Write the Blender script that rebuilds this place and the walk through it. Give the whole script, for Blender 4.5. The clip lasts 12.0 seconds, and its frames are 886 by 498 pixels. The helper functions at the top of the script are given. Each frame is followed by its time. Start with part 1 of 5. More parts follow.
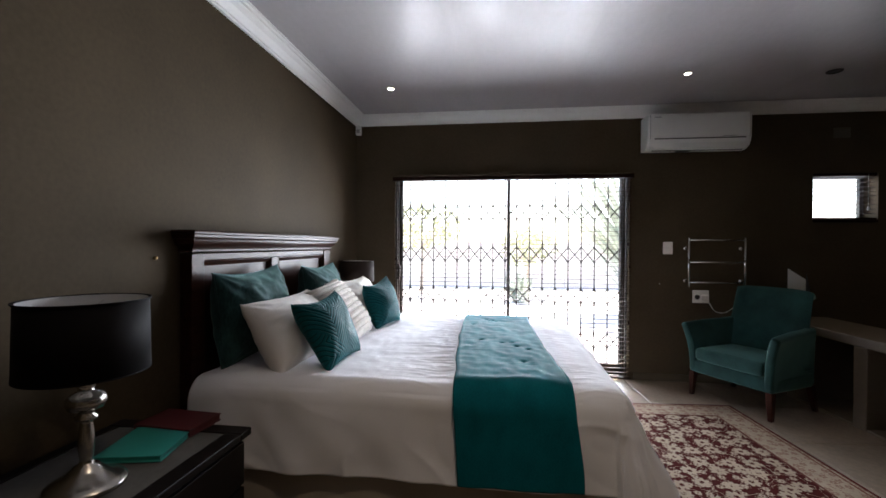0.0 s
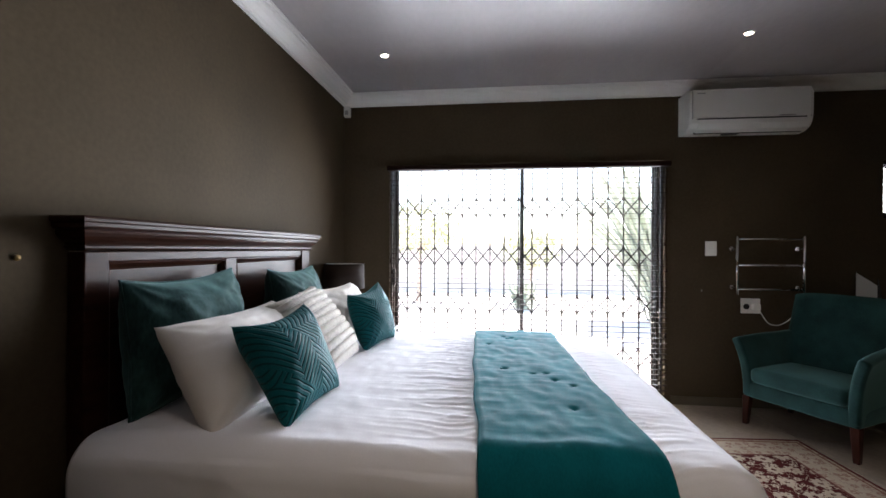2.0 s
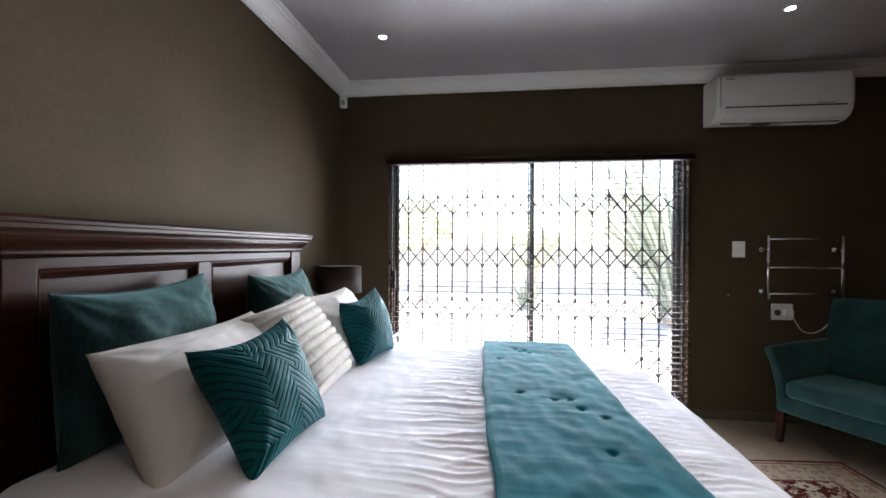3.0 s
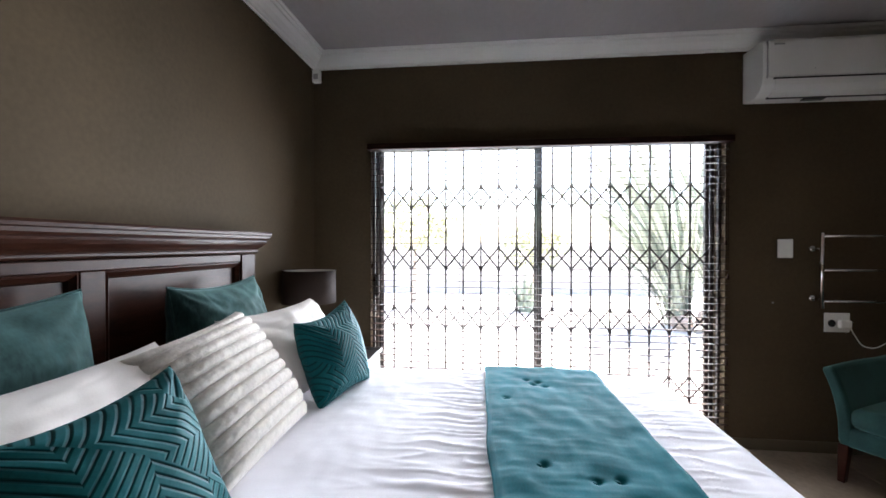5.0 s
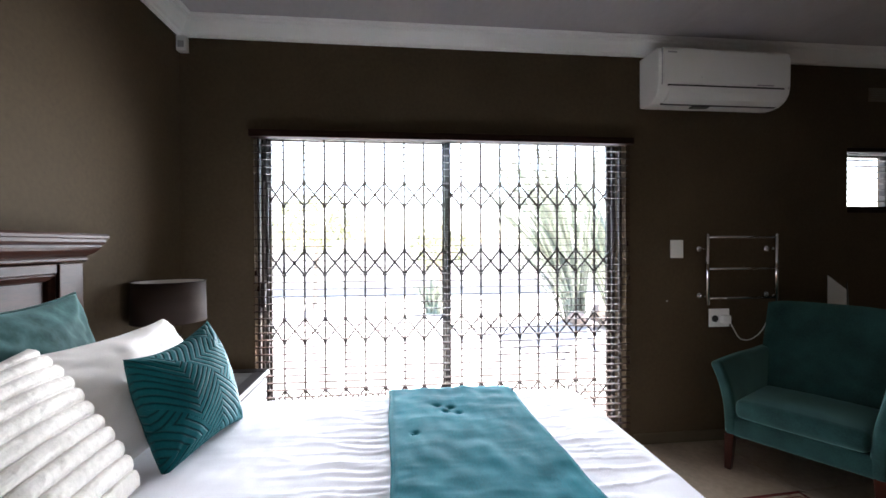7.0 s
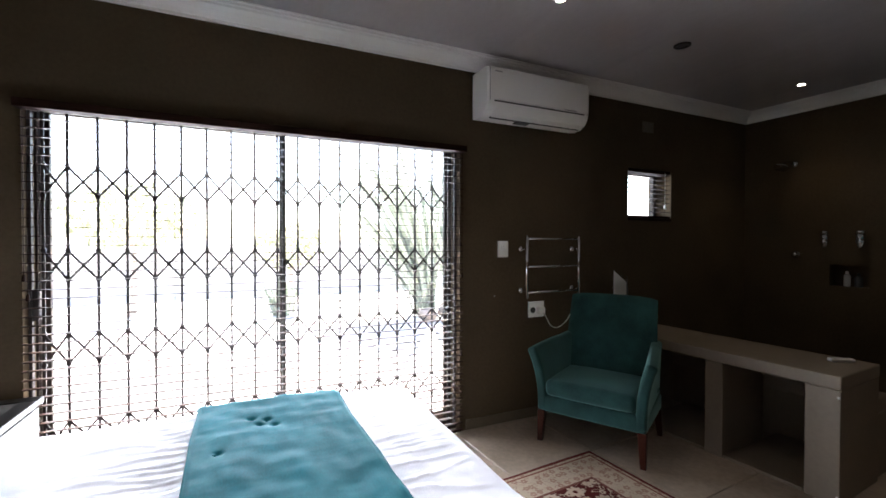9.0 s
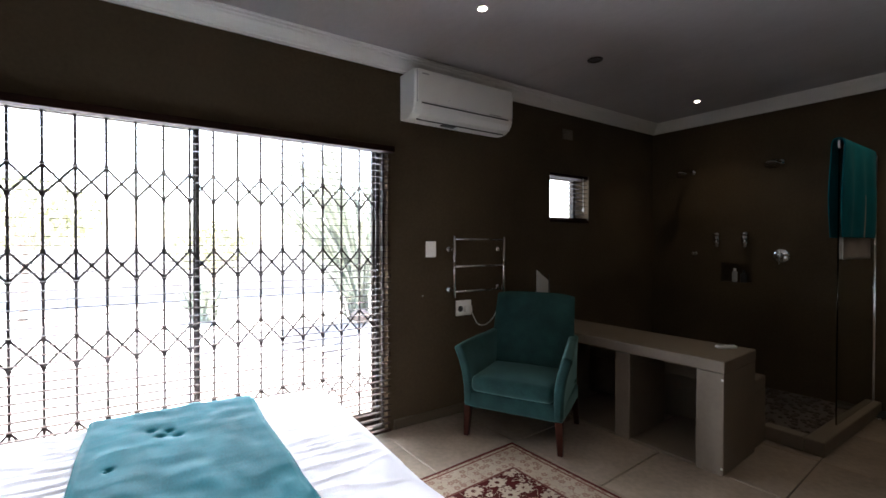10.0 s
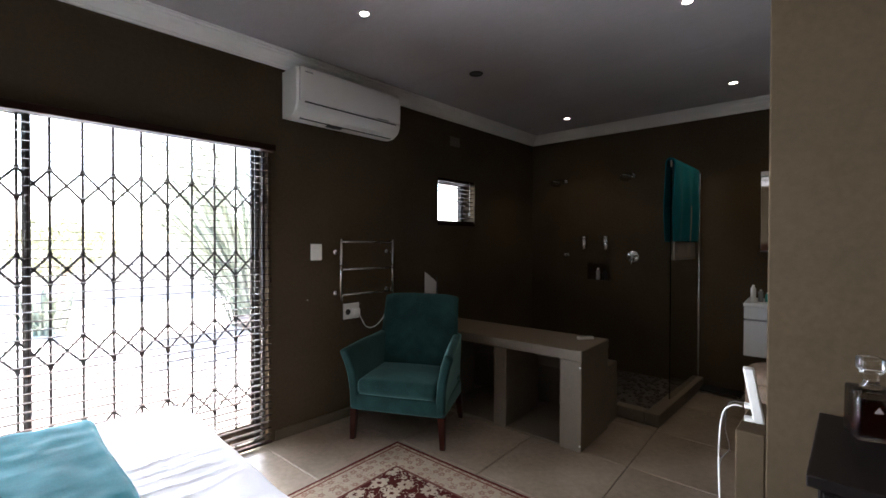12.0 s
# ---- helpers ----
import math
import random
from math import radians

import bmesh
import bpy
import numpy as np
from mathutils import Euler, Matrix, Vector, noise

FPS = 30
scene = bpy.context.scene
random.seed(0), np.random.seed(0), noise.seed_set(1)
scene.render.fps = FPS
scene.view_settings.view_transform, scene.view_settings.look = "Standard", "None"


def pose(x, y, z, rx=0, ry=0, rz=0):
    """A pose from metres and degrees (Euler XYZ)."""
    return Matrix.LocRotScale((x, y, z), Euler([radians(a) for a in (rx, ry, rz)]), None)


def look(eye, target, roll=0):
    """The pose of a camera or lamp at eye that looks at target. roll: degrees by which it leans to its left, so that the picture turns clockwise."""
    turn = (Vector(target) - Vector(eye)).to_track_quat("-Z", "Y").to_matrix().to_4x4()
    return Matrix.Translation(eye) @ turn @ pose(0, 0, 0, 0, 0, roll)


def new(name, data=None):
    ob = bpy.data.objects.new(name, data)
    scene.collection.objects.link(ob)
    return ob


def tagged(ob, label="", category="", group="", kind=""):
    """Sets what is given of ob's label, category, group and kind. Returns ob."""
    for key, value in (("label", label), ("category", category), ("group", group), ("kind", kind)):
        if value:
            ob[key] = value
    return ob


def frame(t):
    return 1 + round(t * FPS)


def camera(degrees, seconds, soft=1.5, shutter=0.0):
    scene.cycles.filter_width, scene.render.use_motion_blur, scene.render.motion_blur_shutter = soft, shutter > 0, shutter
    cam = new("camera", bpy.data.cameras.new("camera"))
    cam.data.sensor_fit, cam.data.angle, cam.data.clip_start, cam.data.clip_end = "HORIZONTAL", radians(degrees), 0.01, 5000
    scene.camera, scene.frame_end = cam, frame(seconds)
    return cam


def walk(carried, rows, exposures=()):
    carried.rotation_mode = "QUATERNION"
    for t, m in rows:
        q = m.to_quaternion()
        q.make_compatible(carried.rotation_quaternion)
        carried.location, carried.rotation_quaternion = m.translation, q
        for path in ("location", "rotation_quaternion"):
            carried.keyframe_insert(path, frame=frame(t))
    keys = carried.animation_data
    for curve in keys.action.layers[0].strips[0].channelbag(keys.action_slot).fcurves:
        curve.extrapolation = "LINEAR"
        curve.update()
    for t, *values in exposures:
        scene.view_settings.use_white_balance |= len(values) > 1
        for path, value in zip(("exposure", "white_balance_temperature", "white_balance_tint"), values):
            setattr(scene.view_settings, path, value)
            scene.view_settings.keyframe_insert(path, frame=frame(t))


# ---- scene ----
cam = camera(92.0, 12.0, soft=1.6)
PATH = [
    (0, (0.011, -0.416, 1.384), (-0.24, 1.568, 1.366), 0.3),
    (0.5, (-0.002, -0.259, 1.369), (-0.253, 1.726, 1.355), 0.4),
    (1, (-0.03, -0.082, 1.367), (-0.278, 1.903, 1.358), 0.4),
    (1.5, (-0.073, 0.087, 1.382), (-0.314, 2.073, 1.368), 0.3),
    (2, (-0.134, 0.251, 1.349), (-0.368, 2.238, 1.35), 0.3),
    (2.5, (-0.169, 0.415, 1.38), (-0.41, 2.401, 1.365), 0.3),
    (3, (-0.181, 0.541, 1.37), (-0.425, 2.526, 1.362), 0.3),
    (5, (-0.224, 1.102, 1.382), (-0.446, 3.09, 1.366), 0.1),
    (5.5, (-0.246, 1.234, 1.393), (-0.415, 3.226, 1.377), 0.1),
    (6, (-0.229, 1.324, 1.395), (-0.304, 3.322, 1.379), 0.0),
    (6.5, (-0.223, 1.393, 1.394), (-0.166, 3.392, 1.38), -0.2),
    (8.5, (-0.13, 1.396, 1.408), (0.569, 3.27, 1.384), -0.0),
    (9, (-0.085, 1.366, 1.41), (0.751, 3.182, 1.384), 0.1),
    (9.5, (-0.046, 1.335, 1.403), (0.92, 3.085, 1.381), 0.1),
    (10, (-0.032, 1.312, 1.408), (1.059, 2.988, 1.385), 0.1),
    (10.5, (-0.019, 1.285, 1.415), (1.182, 2.884, 1.393), 0.1),
    (11, (0.006, 1.236, 1.423), (1.301, 2.76, 1.4), 0.1),
    (11.5, (0.016, 1.212, 1.42), (1.391, 2.664, 1.401), 0.2),
    (12, (0.033, 1.202, 1.431), (1.473, 2.589, 1.409), 0.2),
]
walk(cam, [(t, look(eye, target, roll)) for t, eye, target, roll in PATH],
     exposures=[(0.0, 2.8), (2.5, 2.93), (5.0, 2.98), (7.0, 3.08), (9.0, 3.2), (12.0, 3.27)])

W, N, S, E, CEIL = -1.555, 4.22, -1.7, 4.835, 2.80
SKEW = 4.0  # the bathroom side runs a few degrees off the bedroom walls

# ---- world, sun, exposure ----
world = bpy.data.worlds.new("sky")
world.use_nodes = True
scene.world = world
wn = world.node_tree.nodes
sky = wn.new("ShaderNodeTexSky")
sky.sky_type, sky.sun_disc = "NISHITA", False
sky.sun_elevation, sky.sun_rotation = radians(62), radians(15)
sky.air_density, sky.dust_density = 1.0, 1.5
world.node_tree.links.new(sky.outputs[0], wn["Background"].inputs[0])
wn["Background"].inputs[1].default_value = 0.15
sun = new("sun", bpy.data.lights.new("sun", "SUN"))
sun.data.energy, sun.data.angle, sun.data.color = 5.0, radians(0.6), (1.0, 0.97, 0.93)
sun.matrix_world = look((0, 0, 0), (-math.sin(radians(15)) * math.cos(radians(62)), -math.cos(radians(15)) * math.cos(radians(62)), -math.sin(radians(62))))
# skylight in the openings, just behind the blinds; most of it comes up off the sunlit paving
for name, x, z, sx, sz, watts, up in [("door_skylight", 0.14, 0.20 + k * 0.34, 2.36, 0.32, 4.4, 0.03) for k in range(6)] + [("window_skylight", 3.38, 1.88, 0.5, 0.4, 0.6, 0.0)]:
    lamp = new(name, bpy.data.lights.new(name, "AREA"))
    lamp.data.shape, lamp.data.size, lamp.data.size_y, lamp.data.energy, lamp.data.color = "RECTANGLE", sx, sz, watts, (0.85, 0.90, 1.0)
    lamp.data.spread = radians(120)
    lamp.matrix_world = look((x, N + (0.026 if sx > 1 else 0.12), z), (x, N - 1, z + up))

# warm lamps of the ceiling downlights; the last stands over the walk
# that last one is unseen and far stronger, added to warm the bed's near side
DOWNLIGHTS = ((-0.952, 3.385, 0.9), (1.547, 3.316, 0.9), (4.31, 3.462, 0.9), (4.327, 1.953, 1.2), (2.722, 1.893, 0.6), (0.30, 0.25, 6.0))
for x, y, watts in DOWNLIGHTS:
    lamp = new("downlight_beam", bpy.data.lights.new("downlight_beam", "SPOT"))
    lamp.data.energy, lamp.data.color, lamp.data.shadow_soft_size = watts, (1.0, 0.82, 0.60), 0.025
    lamp.data.spot_size, lamp.data.spot_blend = radians(104), 0.6
    lamp.matrix_world = look((x, y, CEIL - 0.012), (x, y, 0))


# ---- materials ----
def mat(name, color, rough=0.6, metal=0.0, var=0.12, scale=3.0, fine=60.0, bump=0.1, spec=0.5, sheen=0.0, coat=0.0, stretch=(1, 1, 1), tint=None):
    m = bpy.data.materials.new(name)
    m.use_nodes = True
    t = m.node_tree
    b = t.nodes["Principled BSDF"]
    b.inputs["Roughness"].default_value, b.inputs["Metallic"].default_value = rough, metal
    b.inputs["Specular IOR Level"].default_value = spec
    b.inputs["Sheen Weight"].default_value = sheen
    top = max(color)
    b.inputs["Sheen Tint"].default_value = (*[0.3 + 0.6 * c / top for c in color], 1)
    b.inputs["Coat Weight"].default_value = coat
    co = t.nodes.new("ShaderNodeTexCoord")
    mp = t.nodes.new("ShaderNodeMapping")
    mp.inputs["Scale"].default_value = stretch
    t.links.new(co.outputs["Object"], mp.inputs[0])
    big, small = t.nodes.new("ShaderNodeTexNoise"), t.nodes.new("ShaderNodeTexNoise")
    for n, sc, det in ((big, scale, 5), (small, fine, 3)):
        n.inputs["Scale"].default_value, n.inputs["Detail"].default_value = sc, det
        t.links.new(mp.outputs[0], n.inputs[0])
    mx = t.nodes.new("ShaderNodeMath")
    mx.operation = "MULTIPLY_ADD"
    mx.inputs[1].default_value = 0.65
    t.links.new(big.outputs[0], mx.inputs[0])
    hf = t.nodes.new("ShaderNodeMath")
    hf.operation = "MULTIPLY"
    hf.inputs[1].default_value = 0.35
    t.links.new(small.outputs[0], hf.inputs[0])
    t.links.new(hf.outputs[0], mx.inputs[2])
    ramp = t.nodes.new("ShaderNodeValToRGB")
    lo = [c * (1 - 1.6 * var) for c in color]
    hi = [min(1, c * (1 + 1.6 * var)) for c in (tint or color)]
    ramp.color_ramp.elements[0].position, ramp.color_ramp.elements[1].position = 0.3, 0.7
    ramp.color_ramp.elements[0].color, ramp.color_ramp.elements[1].color = (*lo, 1), (*hi, 1)
    t.links.new(mx.outputs[0], ramp.inputs[0])
    t.links.new(ramp.outputs[0], b.inputs["Base Color"])
    if bump:
        bp = t.nodes.new("ShaderNodeBump")
        bp.inputs["Strength"].default_value, bp.inputs["Distance"].default_value = min(1, bump), 0.004
        t.links.new(mx.outputs[0], bp.inputs["Height"])
        t.links.new(bp.outputs[0], b.inputs["Normal"])
    return m


def glow(name, color, strength):
    m = bpy.data.materials.new(name)
    m.use_nodes = True
    b = m.node_tree.nodes["Principled BSDF"]
    b.inputs["Emission Color"].default_value, b.inputs["Emission Strength"].default_value = (*color, 1), strength
    return m


def glass(name, tint=(1, 1, 1), rough=0.0, ior=1.45):
    m = bpy.data.materials.new(name)
    m.use_nodes = True
    b = m.node_tree.nodes["Principled BSDF"]
    b.inputs["Base Color"].default_value = (*tint, 1)
    b.inputs["Transmission Weight"].default_value, b.inputs["Roughness"].default_value, b.inputs["IOR"].default_value = 1, rough, ior
    return m


M_WALL = mat("olive_plaster", (0.068, 0.0487, 0.029), 0.8, var=0.14, scale=1.6, fine=45, bump=0.15, spec=0.11)
M_CEIL = mat("ceiling_paint", (0.42, 0.395, 0.40), 0.42, spec=0.4, var=0.05, scale=1.1, fine=25, bump=0.05, stretch=(1.3, 0.55, 1))
# rolled-on paint: the gloss changes in wide bands across the boards
nt = M_CEIL.node_tree
bands, span = nt.nodes.new("ShaderNodeTexNoise"), nt.nodes.new("ShaderNodeMapRange")
bands.inputs["Scale"].default_value, bands.inputs["Detail"].default_value = 2.4, 4
span.inputs["From Min"].default_value, span.inputs["From Max"].default_value = 0.3, 0.7
span.inputs["To Min"].default_value, span.inputs["To Max"].default_value = 0.30, 0.56
nt.links.new(nt.nodes["Mapping"].outputs[0], bands.inputs[0])
nt.links.new(bands.outputs[0], span.inputs["Value"])
nt.links.new(span.outputs[0], nt.nodes["Principled BSDF"].inputs["Roughness"])
M_CORN = mat("cornice_paint", (0.78, 0.77, 0.75), 0.5, var=0.02, bump=0.03)
M_TILE = mat("screed_tile", (0.27, 0.213, 0.162), 0.4, var=0.24, scale=2.2, fine=30, bump=0.1)
M_GROUT = mat("grout", (0.10, 0.085, 0.07), 0.9, var=0.1)
M_SCREED = mat("bench_screed", (0.15, 0.117, 0.084), 0.5, var=0.1, scale=3, fine=40, bump=0.15)
M_SKIRT = mat("skirting_screed", (0.085, 0.066, 0.042), 0.5, var=0.08)
M_WOOD = mat("dark_mahogany", (0.030, 0.0105, 0.0062), 0.30, var=0.35, scale=6, fine=50, bump=0.05, stretch=(6, 1, 6), spec=0.1)
M_BLIND = mat("blind_wood", (0.016, 0.006, 0.004), 0.65, var=0.2, scale=5, fine=60, bump=0.04, stretch=(1, 6, 6), spec=0.05)
M_LEG = mat("leg_wood", (0.038, 0.010, 0.006), 0.35, var=0.25, scale=10, bump=0.04, spec=0.15)
M_DUVET = mat("white_cotton", (0.80, 0.79, 0.83), 0.85, var=0.03, scale=3, fine=220, bump=0.12, sheen=0.15, spec=0.08)
M_BASE = mat("bed_base_cloth", (0.36, 0.31, 0.26), 0.9, var=0.08, fine=200, bump=0.2)
M_PILLOW = mat("cream_cotton", (0.74, 0.70, 0.66), 0.85, var=0.04, scale=4, fine=240, bump=0.15, sheen=0.2, spec=0.08)
M_FUR = mat("cream_plush", (0.60, 0.56, 0.505), 0.95, var=0.08, scale=55, fine=190, bump=1.0, sheen=0.5, spec=0.08)
M_TEAL = mat("teal_velvet", (0.004, 0.108, 0.134), 0.7, var=0.17, scale=6, fine=120, bump=0.08, sheen=0.07, spec=0.03, stretch=(1.6, 0.6, 1))
M_SAGE = mat("sage_velvet", (0.022, 0.054, 0.052), 0.7, var=0.42, scale=12, fine=90, bump=0.2, sheen=0.3, spec=0.06, stretch=(1, 1, 0.4))
M_CHAIR = mat("green_velvet", (0.012, 0.041, 0.039), 0.6, var=0.35, scale=7, fine=130, bump=0.15, sheen=0.45, spec=0.06)
M_CHROME = mat("chrome", (0.72, 0.72, 0.72), 0.12, 1.0, var=0.02, bump=0)
M_WHITE = mat("white_plastic", (0.78, 0.78, 0.76), 0.35, var=0.02, bump=0.02)
M_NICKEL = mat("brushed_nickel", (0.44, 0.41, 0.37), 0.26, 1.0, var=0.1, scale=6, fine=120, bump=0.03)
M_GREY = mat("grey_plastic", (0.35, 0.35, 0.35), 0.4, var=0.03, bump=0.02)
M_BLACK = mat("black_plastic", (0.012, 0.012, 0.013), 0.4, var=0.1, bump=0.02)
M_IRON = mat("gate_iron", (0.030, 0.024, 0.022), 0.5, 0.2, var=0.15, bump=0.05)
M_ALU = mat("bronze_aluminium", (0.035, 0.024, 0.019), 0.45, 0.4, var=0.1, bump=0.03)
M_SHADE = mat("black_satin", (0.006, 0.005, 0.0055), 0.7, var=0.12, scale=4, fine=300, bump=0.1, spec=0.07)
M_SHADE2 = mat("brown_shade", (0.026, 0.0165, 0.013), 0.75, var=0.2, scale=4, fine=300, bump=0.1, spec=0.12)
M_LINING = mat("shade_lining", (0.5, 0.5, 0.5), 0.7, var=0.03)
M_BLACKWOOD = mat("black_wood", (0.009, 0.007, 0.007), 0.4, var=0.25, scale=6, bump=0.05, stretch=(1, 6, 6), spec=0.15)
M_STONE = mat("grey_inlay", (0.10, 0.096, 0.092), 0.6, var=0.12, scale=10, bump=0.05, spec=0.15)
M_GLASS = glass("pane_glass")
M_SHOWER = glass("shower_glass", (0.82, 0.86, 0.84))
M_CRYSTAL = glass("crystal", (1, 1, 1), 0.0, 1.5)
M_MIRROR = mat("mirror", (0.85, 0.85, 0.85), 0.02, 1.0, var=0.0, bump=0)
M_LAMP = glow("lamp_glow", (1.0, 0.88, 0.72), 8)
M_PAVE = mat("garden_paving", (0.55, 0.52, 0.49), 0.85, var=0.12, scale=1.2, fine=14, bump=0.3)
M_LEAF = mat("shrub_leaf", (0.31, 0.31, 0.16), 0.6, var=0.35, scale=3, fine=20, bump=0.1)
M_SPIKE = mat("succulent_leaf", (0.27, 0.29, 0.22), 0.55, var=0.25, scale=4, fine=20, bump=0.1)
M_GARDENWALL = mat("garden_wall_paint", (0.70, 0.62, 0.57), 0.85, var=0.1, bump=0.2)
M_ROCK = mat("red_rock", (0.38, 0.29, 0.23), 0.9, var=0.2, bump=0.6)
M_PEBBLE = mat("pebble", (0.055, 0.040, 0.031), 0.75, var=0.18, scale=14, bump=0.3)


# ---- helpers ----
def link(name, bm, material, smooth=False):
    me = bpy.data.meshes.new(name)
    bm.normal_update()
    bm.to_mesh(me)
    bm.free()
    me.materials.append(material)
    if smooth:
        me.shade_smooth()
    return new(name, me)


def part(name, bm, material, parent, label="", smooth=False):
    ob = link(name, bm, material, smooth)
    ob.parent = parent
    return tagged(ob, label)


def share(name, me, parent, m=None):
    ob = new(name, me)
    ob.parent = parent
    if m is not None:
        ob.matrix_local = m
    return ob


def thing(name, label, category, m=None, group="", kind=""):
    ob = new(name)
    ob.empty_display_size = 0.1
    if m is not None:
        ob.matrix_world = m
    return tagged(ob, label, category, group, kind)


def structure(name, bm, material, label="", category="", smooth=False):
    return tagged(link(name, bm, material, smooth), label, category, "", "structure")


def box(bm, x0, y0, z0, x1, y1, z1, bevel=0.0, seg=2):
    r = bmesh.ops.create_cube(bm, size=1, matrix=Matrix.LocRotScale(((x0 + x1) / 2, (y0 + y1) / 2, (z0 + z1) / 2), None, (abs(x1 - x0), abs(y1 - y0), abs(z1 - z0))))
    if bevel:
        es = list({e for v in r["verts"] for e in v.link_edges})
        bmesh.ops.bevel(bm, geom=es, offset=bevel, segments=seg, profile=0.5, affect="EDGES")
    return bm


def nbox(x0, y0, z0, x1, y1, z1, bevel=0.0, seg=2):
    return box(bmesh.new(), x0, y0, z0, x1, y1, z1, bevel, seg)


def rod(bm, a, b, r, seg=10, r2=None):
    a, b = Vector(a), Vector(b)
    m = Matrix.Translation((a + b) / 2) @ (b - a).to_track_quat("Z", "Y").to_matrix().to_4x4()
    bmesh.ops.create_cone(bm, cap_ends=True, segments=seg, radius1=r, radius2=r if r2 is None else r2, depth=(b - a).length, matrix=m)
    return bm


def lathe(bm, profile, seg=28, m=None, closed=False):
    m = m or Matrix.Identity(4)
    rings = [[bm.verts.new(m @ Vector((r * math.cos(k * math.tau / seg), r * math.sin(k * math.tau / seg), z))) for k in range(seg)] for r, z in profile]
    pairs = list(zip(rings, rings[1:])) + ([(rings[-1], rings[0])] if closed else [])
    for a, b in pairs:
        for k in range(seg):
            bm.faces.new((a[k], a[(k + 1) % seg], b[(k + 1) % seg], b[k]))
    if not closed:
        if profile[0][0] > 1e-4:
            bm.faces.new(rings[0][::-1])
        if profile[-1][0] > 1e-4:
            bm.faces.new(rings[-1])
    return bm


def tube(bm, pts, r, seg=8):
    pts = [Vector(p) for p in pts]
    rings = []
    for i, p in enumerate(pts):
        d = (pts[min(i + 1, len(pts) - 1)] - pts[max(i - 1, 0)]).normalized()
        q = d.to_track_quat("Z", "Y")
        rings.append([bm.verts.new(p + q @ Vector((r * math.cos(k * math.tau / seg), r * math.sin(k * math.tau / seg), 0))) for k in range(seg)])
    for a, b in zip(rings, rings[1:]):
        for k in range(seg):
            bm.faces.new((a[k], a[(k + 1) % seg], b[(k + 1) % seg], b[k]))
    bm.faces.new(rings[0][::-1])
    bm.faces.new(rings[-1])
    return bm


def spline(pts, n=8):
    pts = [Vector(p) for p in pts]
    out = []
    for i in range(len(pts) - 1):
        p0, p1, p2, p3 = pts[max(i - 1, 0)], pts[i], pts[i + 1], pts[min(i + 2, len(pts) - 1)]
        for k in range(n):
            t = k / n
            out.append(0.5 * (2 * p1 + (p2 - p0) * t + (2 * p0 - 5 * p1 + 4 * p2 - p3) * t * t + (3 * p1 - p0 - 3 * p2 + p3) * t ** 3))
    return out + [pts[-1]]


def extrude(profile, a, b, up=(0, 0, 1), side=(0, 1, 0)):
    """A closed profile of (side, up) pairs swept straight from a to b."""
    bm = bmesh.new()
    a, b, up, side = Vector(a), Vector(b), Vector(up), Vector(side)
    r0 = [bm.verts.new(a + side * p + up * q) for p, q in profile]
    r1 = [bm.verts.new(b + side * p + up * q) for p, q in profile]
    n = len(profile)
    for k in range(n):
        bm.faces.new((r0[k], r0[(k + 1) % n], r1[(k + 1) % n], r1[k]))
    bm.faces.new(r0[::-1])
    bm.faces.new(r1)
    bmesh.ops.recalc_face_normals(bm, faces=bm.faces)
    return bm


def grid(fn, nu, nv):
    """A surface fn(u, v) -> point, u and v from 0 to 1."""
    bm = bmesh.new()
    vs = [[bm.verts.new(fn(i / nu, j / nv)) for j in range(nv + 1)] for i in range(nu + 1)]
    for i in range(nu):
        for j in range(nv):
            bm.faces.new((vs[i][j], vs[i + 1][j], vs[i + 1][j + 1], vs[i][j + 1]))
    return bm


EAST = Matrix.Translation((E, N, 0)) @ pose(0, 0, 0, 0, 0, SKEW)  # local -y runs along the east wall, local -x into the room

# ---- structure ----
bm = bmesh.new()
DL, DR, DT, GT = -1.115, 1.368, 2.142, 2.108  # GT: top of the gate
WL, WR, WB, WT = 3.09, 3.665, 1.648, 2.11
for x0, x1, z0, z1 in ((W - 0.2, DL, 0, 3), (DL, DR, DT, 3), (DR, WL, 0, 3), (WL, WR, 0, WB), (WL, WR, WT, 3), (WR, 5.6, 0, 3)):
    box(bm, x0, N, z0 - (0.1 if z0 == 0 else 0), x1, N + 0.26, z1)
structure("wall_north", bm, M_WALL, "dark olive plaster wall with a sliding door", "wall")
structure("wall_west", nbox(W - 0.2, S - 0.2, -0.1, W, N, 3), M_WALL, "olive plaster wall behind the bed", "wall")
structure("wall_south", nbox(W, S - 0.2, -0.1, 5.6, S, 3), M_WALL, "plain olive plaster wall", "wall")
bm = bmesh.new()
for y0, y1, z0, z1 in ((-0.728, 0.3, -0.1, 3), (-6.4, -1.006, -0.1, 3), (-1.006, -0.728, -0.1, 1.02), (-1.006, -0.728, 1.22, 3)):
    box(bm, 0, y0, z0, 0.12, y1, z1)
box(bm, 0.12, -6.4, -0.1, 0.2, 0.3, 3)
ob = structure("wall_east", bm, M_WALL, "dark olive plaster bathroom wall with a niche", "wall")
ob.matrix_world = EAST
JOINTS = (-1.28, -0.34, 0.60, 1.54, 2.48, 3.42, 4.36)


def ceiling_point(u, v):
    x, y = W + u * (5.6 - W), N - v * (N - S)
    z = CEIL + 0.0012 * noise.noise((x * 1.3, y * 0.9, 0)) + 0.0005 * noise.noise((x * 6, y * 4, 3))
    return Vector((x, y, z - sum(0.0022 * math.exp(-((x - q - 0.015 * y) / 0.035) ** 2) for q in JOINTS)))


